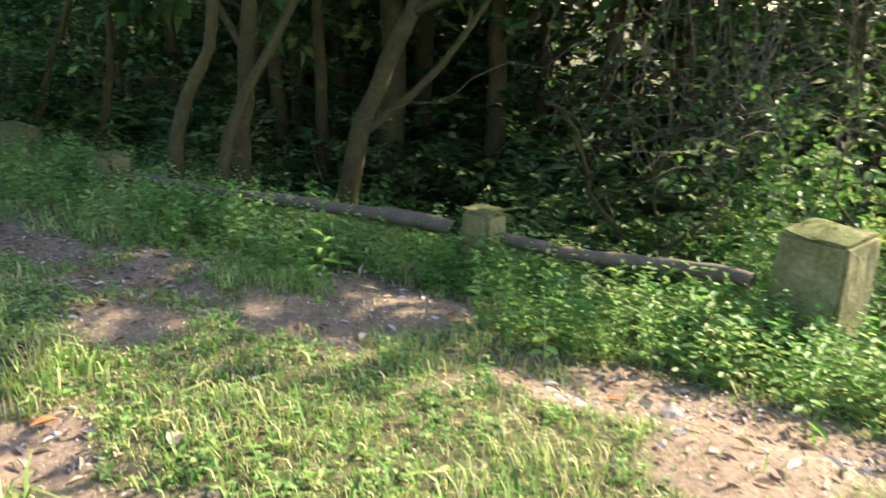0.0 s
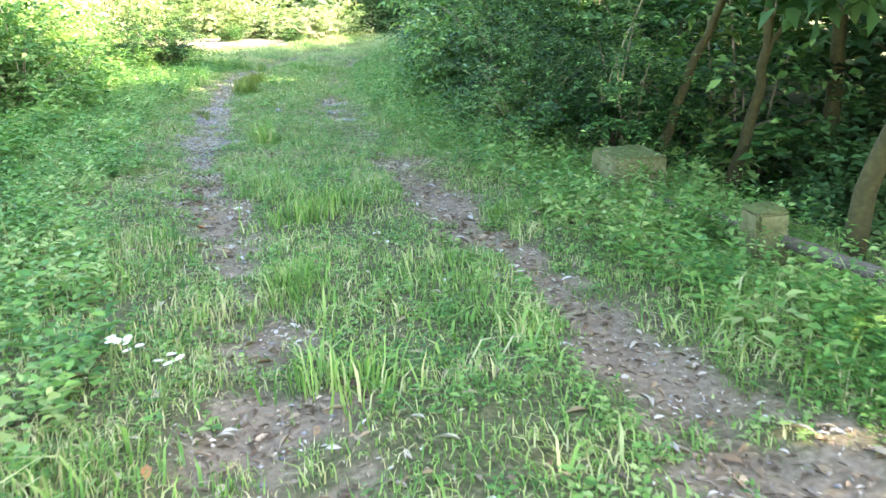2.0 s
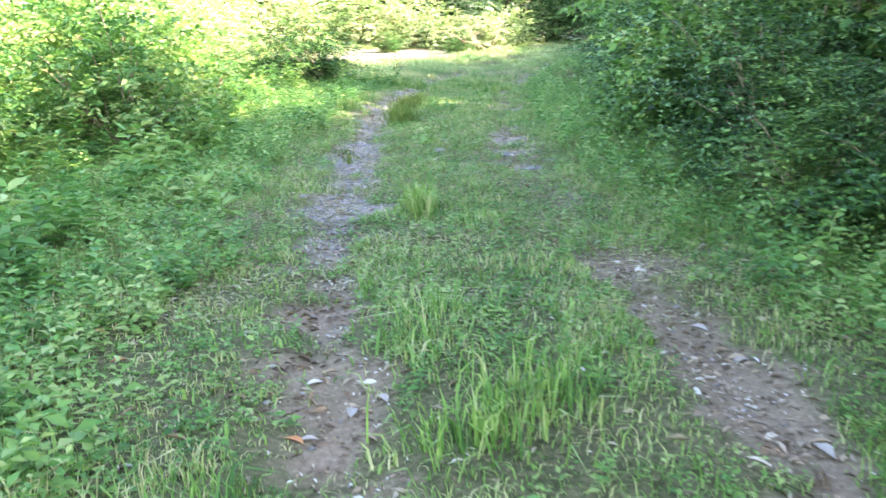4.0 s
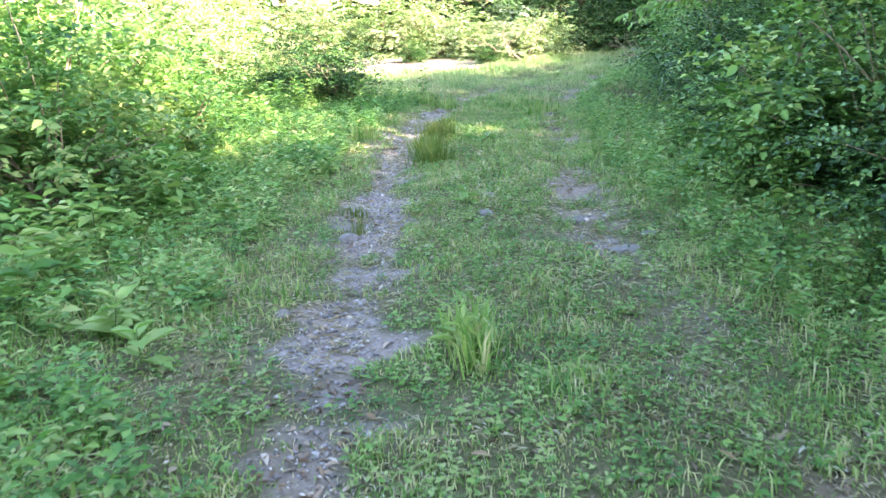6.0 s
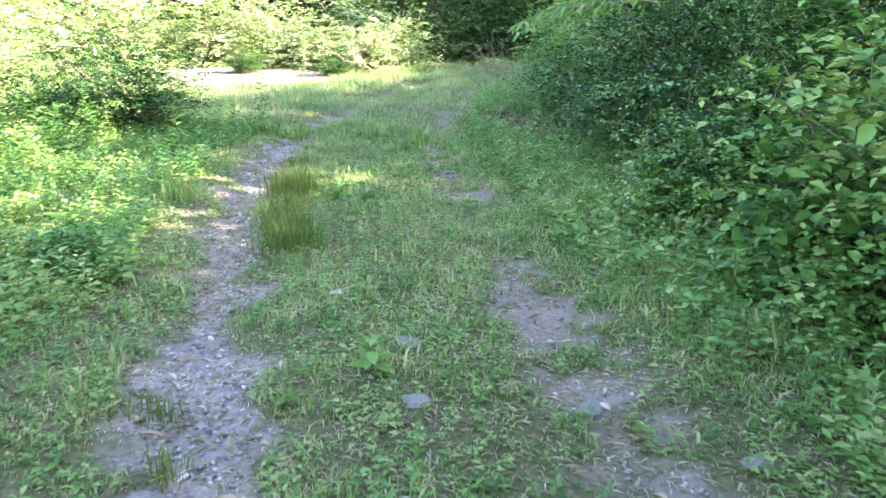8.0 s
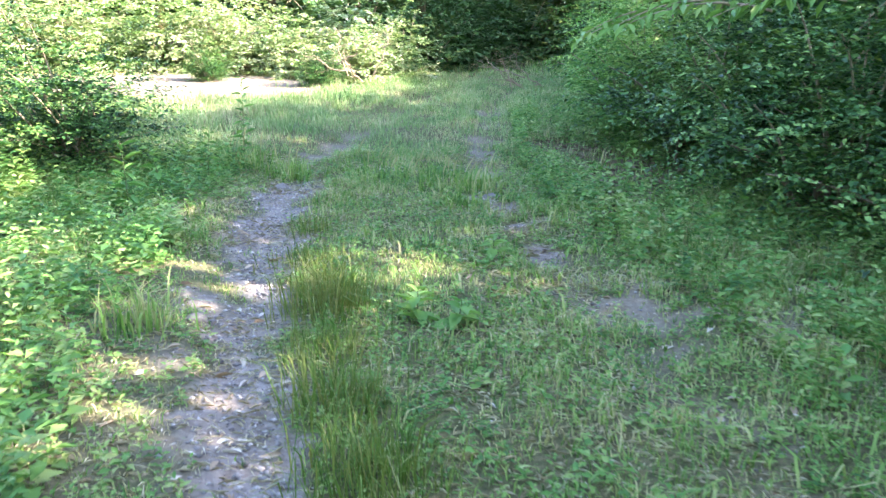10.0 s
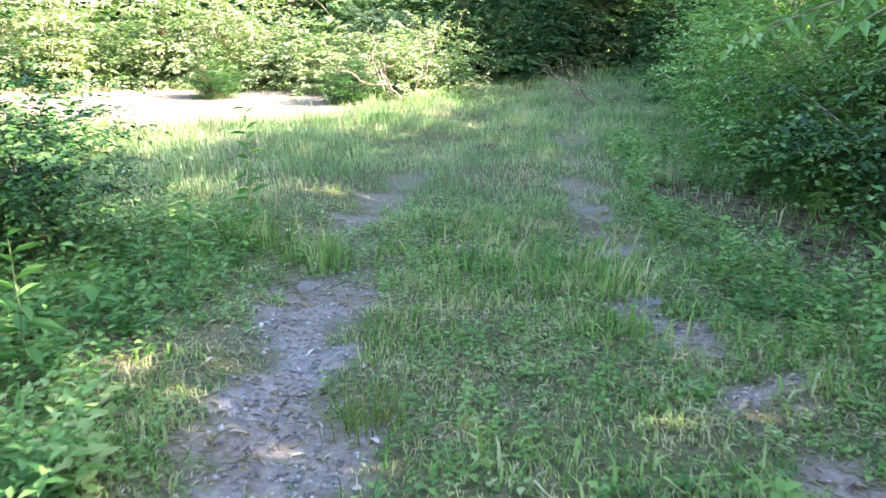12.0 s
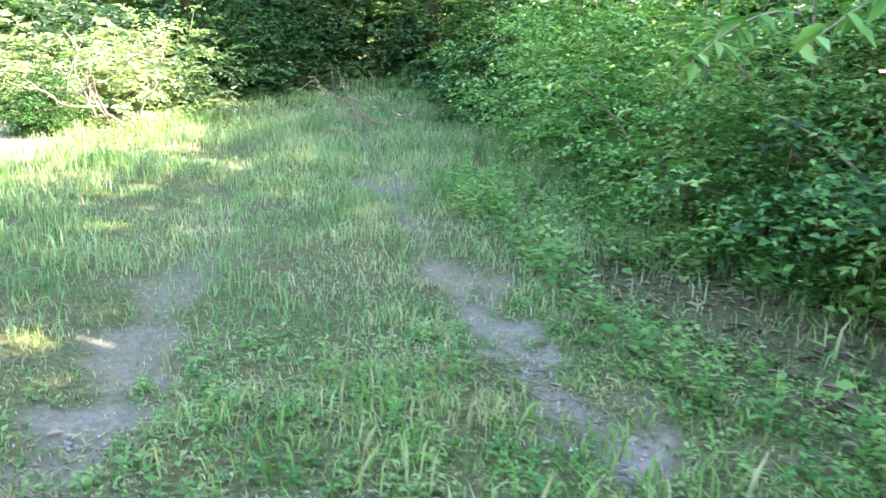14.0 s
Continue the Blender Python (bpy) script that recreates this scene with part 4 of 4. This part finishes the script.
def broadleaf_weed(x, y, tall, leaves, kind, size, label):
    """An upright weed: a bent stem and single leaves in a spiral up it."""
    ob = new("broadleaf_weed")
    lean = rng.normal(0, 0.12, 2)
    t = np.linspace(0, 1, 7)
    v, f = tubes([(np.stack([lean[0] * t ** 2 * tall, lean[1] * t ** 2 * tall, t * tall], 1), 0.005 - 0.003 * t)], 5)
    part("stem", mesh_of("stem", v, f, STEM, True), ob)
    for k in range(leaves):
        u = 0.12 + 0.88 * (k + 1) / leaves
        sc = size * (1.2 - 0.55 * u) * rng.uniform(0.8, 1.2)
        lf = part("leaf", LEAF[kind], ob)
        lf.matrix_basis = pose(lean[0] * u * u * tall, lean[1] * u * u * tall, u * tall, rng.uniform(-25, 25) + 20 * u, rng.uniform(-14, 14), k * 137.5 + rng.uniform(-20, 20)) @ Matrix.Diagonal((sc, sc, sc, 1))
    ob.matrix_basis = pose(x, y, float(height(x, y)) - 0.01, 0, 0, rng.uniform(0, 360))
    return tagged(ob, label, "weed", "broad-leaved weeds by the track")


for x, y, tall, leaves, kind, size in [(2.67, 2.52, 0.5, 14, "narrow", 0.8), (2.09, 2.01, 0.42, 12, "narrow", 0.6), (-1.00, 9.50, 0.16, 9, "broad", 1.3), (-1.19, 9.75, 0.2, 10, "broad", 1.2),
                                       (-1.03, 14.18, 0.22, 10, "broad", 1.3), (-1.29, 14.44, 0.26, 10, "broad", 1.3), (0.39, 15.94, 0.15, 12, "broad", 1.0), (0.55, 15.83, 0.13, 10, "broad", 1.0),
                                       (1.05, 17.00, 0.14, 10, "broad", 0.9), (0.29, 12.46, 0.13, 10, "broad", 0.8), (0.22, 9.68, 0.16, 10, "narrow", 0.9), (2.03, 12.96, 0.3, 14, "broad", 0.7), (2.16, 12.66, 0.28, 14, "broad", 0.7),
                                       (2.53, 18.51, 0.24, 12, "broad", 0.8), (2.75, 18.90, 0.3, 12, "broad", 0.8), (3.11, 19.78, 0.3, 12, "broad", 0.8), (3.56, 20.45, 0.4, 14, "narrow", 0.9), (-0.61, 19.68, 0.45, 16, "narrow", 0.7),
                                       (-0.91, 18.90, 0.4, 14, "broad", 0.9), (-1.09, 18.41, 0.55, 16, "narrow", 0.9), (-0.31, 20.46, 0.8, 24, "narrow", 0.8), (-1.85, 11.19, 0.5, 16, "broad", 1.1), (-1.95, 12.78, 0.6, 16, "broad", 1.1),
                                       (-1.92, 8.50, 0.35, 14, "broad", 1.0), (-1.70, 7.29, 0.3, 14, "broad", 0.9), (2.27, 8.07, 0.35, 14, "broad", 0.8), (2.28, 6.68, 0.3, 12, "broad", 0.8), (2.26, 5.48, 0.3, 12, "narrow", 0.8),
                                       (2.52, 3.28, 0.32, 18, "broad", 0.8), (2.69, 3.57, 0.36, 18, "broad", 0.8), (2.50, 3.78, 0.3, 16, "broad", 0.8), (2.76, 0.67, 0.4, 12, "narrow", 0.6), (2.66, -0.02, 0.36, 12, "narrow", 0.6), (2.79, -0.42, 0.4, 12, "narrow", 0.6), (2.43, 0.99, 0.34, 12, "broad", 0.5)]:
    broadleaf_weed(x, y, tall, leaves, kind, size, "upright green weed with %s leaves at the track's edge" % kind)


BLADE = mesh_of("blade", *blades(np.zeros((1, 3)), np.array([[0.0, 0.55, 0]]), np.array([0.32]), np.array([0.012])), GRASS)


def grass_tuft(x, y, n, tall, spread, width, mat, label, seed_heads=0):
    ob = new("grass_tuft")
    p = np.stack([*rng.normal(0, spread, (2, n)), np.full(n, -0.02)], 1)
    le = np.concatenate([rng.normal(0, 0.42, (n, 2)) + p[:, :2] * 1.5, np.zeros((n, 1))], 1)
    v, f = blades(p, le, tall * rng.uniform(0.45, 1.15, n), width * rng.uniform(0.7, 1.3, n))
    tagged(part("blade_clump", mesh_of("blade_clump", v, f, mat), ob), kind="stuff")
    if mat is GRASS:
        for k in range(14):
            a = rng.uniform(0, 360)
            bl = part("blade", BLADE, ob)
            bl.matrix_basis = pose(*rng.normal(0, spread * 0.8, 2), -0.01, 0, 0, a) @ Matrix.Diagonal((1, tall * 3, tall * 3.4 * rng.uniform(0.8, 1.2), 1))
    for k in range(seed_heads):
        q = np.linspace(0, 1, 9)[:, None]
        foot, way = np.array([*rng.normal(0, spread, 2), 0]), np.array([*rng.normal(0, 0.14, 2), 1.0])
        line = foot + way * q * tall * rng.uniform(1.1, 1.6)
        line[:, 0] += 0.05 * q[:, 0] ** 3
        v, f = tubes([(line, np.array([0.0015] * 5 + [0.004, 0.0065, 0.005, 0.001]))], 5)
        part("seed_head", mesh_of("seed_head", v, f, DRY), ob, "pale straw-coloured seed head")
    ob.matrix_basis = pose(x, y, float(height(x, y)))
    return tagged(ob, label, "grass tuft", "tufts of grass in the track")


for x, y, n, tall, sp in [(0.02, 16.15, 380, 0.28, 0.10), (0.06, 16.45, 260, 0.24, 0.09), (-0.02, 15.6, 200, 0.2, 0.1), (-0.05, 15.1, 260, 0.26, 0.1), (-0.02, 14.6, 300, 0.28, 0.1), (0.02, 17.1, 160, 0.17, 0.1), (0.1, 17.9, 140, 0.16, 0.1), (-0.42, 11.9, 80, 0.14, 0.05), (-0.5, 12.3, 70, 0.13, 0.05)]:
    grass_tuft(x, y, n, tall, sp, 0.005, OLIVE, "dense olive-green rush tuft at the rut's edge")
for x, y, n, tall, sp, heads in [(1.32, 19.28, 170, 0.18, 0.2, 5), (1.63, 19.41, 200, 0.19, 0.18, 4), (0.99, 19.60, 110, 0.16, 0.2, 6), (0.93, 20.30, 90, 0.15, 0.2, 5), (1.82, 19.95, 110, 0.15, 0.2, 0), (0.06, 20.04, 160, 0.24, 0.12, 3), (-0.32, 20.36, 120, 0.24, 0.1, 3), (1.25, 18.58, 100, 0.16, 0.14, 0),
                                 (0.51, 6.47, 130, 0.19, 0.12, 0), (0.73, 6.76, 120, 0.19, 0.12, 0), (0.61, 3.98, 120, 0.19, 0.12, 0), (0.72, 2.60, 100, 0.17, 0.12, 0), (0.95, 2.18, 90, 0.15, 0.1, 0), (0.47, 5.08, 110, 0.18, 0.12, 0), (0.30, 9.52, 60, 0.24, 0.05, 0), (0.27, 9.77, 60, 0.24, 0.06, 0), (2.86, 15.01, 120, 0.5, 0.08, 3), (-0.79, 16.01, 90, 0.24, 0.09, 0)]:
    grass_tuft(x, y, n, tall, sp, 0.010, GRASS, "tuft of bright green grass with arching blades" if not heads else "tall grass tuft with pale seed heads", heads)

for x, y, a, b, c, turn, label in [(-0.56, 16.13, 0.05, 0.04, 0.035, 20, "rounded blue-grey stone beside the rut"), (-0.46, 11.71, 0.09, 0.06, 0.045, 60, "pale flat stone in the rut"), (1.22, 11.34, 0.10, 0.06, 0.03, 10, "flat grey stone in the rut"),
                                   (1.04, 12.11, 0.08, 0.045, 0.03, 80, "flat grey stone in the rut"), (0.42, 12.20, 0.06, 0.045, 0.03, 0, "pale mossy stone in the grass strip"), (1.41, 11.61, 0.05, 0.04, 0.03, 0, "small pinkish stone beside the rut"),
                                   (-0.57, 10.11, 0.045, 0.035, 0.03, 0, "small pale stone at the rut's edge"), (2.33, 0.36, 0.07, 0.045, 0.045, 30, "dark brown stone on bare earth"), (1.64, 19.08, 0.10, 0.06, 0.03, 10, "sandy flat stone catching the sun"),
                                   (-0.03, 19.58, 0.08, 0.05, 0.035, 40, "pale stone in the grass by the rut"), (0.46, 12.75, 0.06, 0.05, 0.03, 10, "grey stone in the grass strip"), (1.82, 15.27, 0.05, 0.04, 0.02, 10, "small sandy stone in the bare patch")]:
    stone(x, y, a, b, c, turn, label)


# ---- dead branches ----
def dead_branch(x, y, z, way, length, r0, seed, label, mat=TWIG):
    r = np.random.default_rng(seed)
    ob = new("dead_branch")
    q = np.linspace(0, 1, 12)[:, None]
    w = np.array(way, float) / np.linalg.norm(way)
    main = w * length * q + np.cumsum(r.normal(0, 0.035 * length, (12, 3)), 0) * np.minimum(q * 3, 1)
    v, f = tubes([(main, r0 * (1 - 0.7 * q[:, 0]))], 7)
    part("limb", mesh_of("limb", v, f, mat, True), ob)
    for k in range(6):
        at = r.integers(3, 11)
        d = unit(w + r.normal(0, 0.9, 3))
        line = main[at] + d * length * 0.45 * q + np.cumsum(r.normal(0, 0.02 * length, (12, 3)), 0) * q
        v, f = tubes([(line, r0 * 0.4 * (1 - 0.8 * q[:, 0]))], 5)
        part("twig", mesh_of("twig", v, f, mat, True), ob)
    ob.matrix_basis = pose(x, y, z)
    return tagged(ob, label, "branch", "dead branches")


for k, (x, y, z, way, ln, r0) in enumerate([(5.6, 2.0, -0.75, (-0.35, 0.45, 0.9), 1.9, 0.03), (5.4, 1.6, -0.7, (0.3, 0.5, 0.8), 1.6, 0.022), (4.9, 1.9, -0.45, (0.5, -0.3, 0.5), 1.1, 0.02), (4.9, 0.5, -0.4, (0.2, 0.3, 1), 1.7, 0.015), (5.0, 0.0, -0.4, (0.1, 0.35, 1), 1.9, 0.014), (4.6, 0.2, -0.3, (0.5, -0.3, 1), 1.6, 0.014),
                                            (5.6, 0.4, -0.7, (-0.2, 0.3, 1), 2.3, 0.016), (6.2, 1.1, -1.0, (-0.1, 0.3, 1), 2.6, 0.018)]):
    dead_branch(x, y, z, way, ln, r0, 200 + k, "bare crooked brown branch in the shaded thicket", BARK)
for k, (x, y, z, way, ln, r0) in enumerate([(1.75, 27.6, 0.2, (-0.5, -0.3, 0.6), 0.8, 0.016), (1.6, 27.5, 0.4, (-0.8, -0.1, 0.4), 0.8, 0.014), (1.95, 27.7, 0.3, (0.2, -0.2, 0.8), 0.8, 0.014), (1.5, 27.6, 0.3, (-0.3, 0.1, 1), 0.8, 0.014), (1.3, 27.5, 0.5, (0.6, -0.3, 0.4), 0.9, 0.014),
                                            (4.7, 27.4, 0.1, (-0.8, 0.1, 0.3), 1.0, 0.014), (4.9, 27.2, 0.2, (-0.5, -0.4, 0.5), 0.9, 0.012), (5.0, 27.6, 0.2, (-0.9, -0.2, 0.15), 1.1, 0.014), (4.5, 27.7, 0.1, (-0.2, 0.3, 0.8), 0.8, 0.012), (4.8, 27.9, 0.3, (-0.7, 0.4, 0.3), 0.9, 0.012)]):
    dead_branch(x, y, float(height(x, y)) + z - 0.12, way, ln, r0, 300 + k, "pale dry brown branch sticking out of the bush" if x < 3 else "grey dry branch in a heap of brush by the track")


# ---- vines and dry twigs hanging behind the mossy post ----
def vine_tangle(x, y, top, spread, n, seed):
    r = np.random.default_rng(seed)
    ob = new("vine_tangle")
    lines, ends = [], []
    q = np.linspace(0, 1, 10)[:, None]
    for _ in range(n):
        a = np.array([*r.normal(0, spread, 2), top * r.uniform(0.75, 1.1)])
        b = np.array([*(a[:2] + r.normal(0, 0.7, 2)), top * r.uniform(0.2, 0.85)])
        line = a + (b - a) * q + np.cumsum(r.normal(0, 0.06, (10, 3)), 0)
        lines.append((line, np.linspace(0.0035, 0.0014, 10) * r.uniform(0.6, 1.6)))
        ends.append(line[r.integers(0, 10, 4)])
    v, f = tubes(lines, 4)
    part("dry_stems", mesh_of("dry_stems", v, f, WOOD), ob, "thin dry grey-brown vine stems")
    p = np.concatenate(ends) + r.normal(0, 0.05, (n * 4, 3))
    ln = r.uniform(0.03, 0.075, n * 4)
    v, f = leaf_sheets(p, r.normal(0, 1, (n * 4, 3)) - [0, 0, 0.7], r.normal(0, 0.6, (n * 4, 3)) + [-0.3, 0, 0.8], ln, ln * 0.55)
    part("vine_leaves", mesh_of("vine_leaves", v, f, MAPLE_LEAF), ob)
    ob.matrix_basis = pose(x, y, float(height(x, y)) - 0.05)
    return tagged(ob, "tangle of dry vine stems with scattered green leaves", "vine", "vines by the post")


for k, (x, y, top, sp) in enumerate([(5.3, 0.5, 2.6, 0.3), (5.8, 1.1, 3.0, 0.35), (6.1, 1.8, 3.3, 0.4), (5.6, -0.2, 2.6, 0.35), (6.5, 2.7, 3.4, 0.4)]):
    vine_tangle(x, y, top, sp, 34, 500 + k)


# ---- single large fallen leaves ----
def fallen_leaf(x, y, size, turn, tip, mat, label):
    v, f = leaf_sheets(np.zeros((1, 3)), np.array([[0, 1.0, 0]]), np.array([[0, 0, 1.0]]), np.array([size * 0.8]), np.array([size * 0.42]))
    ob = new("fallen_leaf", mesh_of("fallen_leaf", v, f, mat))
    ob.matrix_basis = pose(x, y, float(height(x, y)) + 0.012, tip, tip * 0.6, turn)
    return tagged(ob, label, "fallen leaf", "large fallen leaves in the ruts")


PALE = rough_material("pale_dead_leaf", [(0.3, (0.20, 0.16, 0.13)), (0.7, (0.38, 0.32, 0.28))], 30.0, 0.6, 0.2)
RUST = rough_material("rusty_dead_leaf", [(0.3, (0.28, 0.10, 0.04)), (0.7, (0.45, 0.20, 0.08))], 30.0, 0.6, 0.2)
RED = rough_material("red_leaf", [(0.3, (0.45, 0.03, 0.02)), (0.7, (0.60, 0.06, 0.04))], 30.0, 0.5, 0.1)
for k, (x, y, size) in enumerate([(0.08, 6.67, 0.11), (-0.01, 6.54, 0.09), (1.52, 6.40, 0.12), (1.50, 7.09, 0.10), (0.20, 6.74, 0.10), (-0.12, 6.06, 0.09), (1.45, 7.48, 0.11), (0.90, 1.37, 0.15), (1.24, 4.84, 0.09), (1.40, 5.13, 0.09), (1.33, 5.83, 0.08), (1.51, 5.52, 0.10), (0.00, 4.01, 0.08), (-0.13, 5.02, 0.09), (1.52, 2.63, 0.09), (1.47, 3.33, 0.08), (2.09, 1.70, 0.12)]):
    fallen_leaf(x, y, size, k * 97, 8, PALE, "large pale curled dead leaf lying in the rut")
fallen_leaf(0.77, 1.85, 0.13, 80, 6, RUST, "rusty brown dead leaf on bare earth")
fallen_leaf(2.40, 0.59, 0.1, 30, 6, RUST, "rusty brown dead leaf on bare earth")
fallen_leaf(1.70, 2.84, 0.05, 10, 8, RED, "small bright red leaf lying in the rut")


# ---- branch hanging out of the hedge ----
SPRIG = mesh_of("leaf", *leaf_sheets(np.zeros((1, 3)), np.array([[0, 1.0, 0]]), np.array([[0, 0, 1.0]]), np.array([0.16]), np.array([0.058])), MAPLE_LEAF)


def hanging_branch(x, y, z, way, length, sprays, seed):
    r = np.random.default_rng(seed)
    ob = new("hanging_branch")
    q = np.linspace(0, 1, 12)[:, None]
    w = np.array(way, float) / np.linalg.norm(way)
    main = w * length * q - np.array([0, 0, 0.35 * length]) * q ** 2
    v, f = tubes([(main, 0.012 * (1 - 0.75 * q[:, 0]))], 6)
    part("twig", mesh_of("twig", v, f, TWIG, True), ob)
    for k in range(sprays):
        at = main[2 + k % 10]
        a = math.degrees(math.atan2(w[1], w[0])) - 90 + (55 if k % 2 else -55) + r.normal(0, 18)
        lf = part("leaf", SPRIG, ob)
        lf.matrix_basis = pose(*(at + r.normal(0, 0.015, 3)), -25 + r.normal(0, 14), r.normal(0, 18), a)
    ob.matrix_basis = pose(x, y, z)
    return tagged(ob, "leafy yellow-green branch hanging out of the hedge", "branch", "branches hanging from the hedge")


for k, (x, y, z, way, ln) in enumerate([(3.7, 18.6, 1.45, (-1, 0.1, 0.25), 1.2), (3.8, 19.3, 1.5, (-1, -0.2, 0.2), 1.25), (3.9, 20.4, 1.5, (-1, 0.0, 0.1), 1.0), (3.6, 17.6, 1.5, (-0.9, 0.2, 0.2), 0.9), (4.1, 21.4, 1.4, (-1, -0.2, 0.1), 1.0)]):
    hanging_branch(x, y, z, way, ln, 26, 400 + k)


# ---- pale wildflowers on the verge ----
PETAL = rough_material("pale_petal", [(0.3, (0.62, 0.60, 0.48)), (0.7, (0.80, 0.78, 0.66))], 40.0, 0.6, 0.1)
PETALS = mesh_of("flower_head", *leaf_sheets(np.zeros((9, 3)), np.stack([np.cos(np.arange(9) * 0.7), np.sin(np.arange(9) * 0.7), np.full(9, 0.35)], 1), np.tile([0, 0, 1.0], (9, 1)), np.full(9, 0.019), np.full(9, 0.011)), PETAL)


def wildflower(x, y, tall, seed):
    """Some thin stems from one foot, each with a pale open flower head."""
    r = np.random.default_rng(seed)
    ob = new("wildflower")
    for _ in range(4):
        q = np.linspace(0, 1, 6)[:, None]
        tip = np.array([*r.normal(0, 0.06, 2), tall * r.uniform(0.8, 1.15)])
        line = tip * q * [1, 1, 1] + np.array([0, 0, 0.03]) * q * (1 - q)
        v, f = tubes([(line, np.linspace(0.0025, 0.0015, 6))], 4)
        part("stem", mesh_of("stem", v, f, STEM, True), ob)
        head = part("flower_head", PETALS, ob, "pale cream petals")
        head.matrix_basis = pose(*tip, *r.normal(0, 14, 2), r.uniform(0, 360))
    ob.matrix_basis = pose(x, y, float(height(x, y)) - 0.01)
    return tagged(ob, "small pale wildflower on thin stems in the verge", "flower", "wildflowers in the verge")


for k, (x, y) in enumerate([(-0.08, 4.02), (-0.01, 3.93), (-0.19, 4.1)]):
    wildflower(x, y, 0.2, 600 + k)
for k, (x, y, size) in enumerate([(-0.02, 4.5, 0.08), (-0.26, 3.15, 0.09), (-0.8, 7.1, 0.09), (-1.5, 8.5, 0.09), (-1.05, 7.4, 0.1), (-0.15, 2.95, 0.08), (0.0, 3.5, 0.09), (-0.05, 6.5, 0.1)]):
    fallen_leaf(x, y, size, k * 61, 14, RUST, "rusty orange dead leaf caught in the verge")
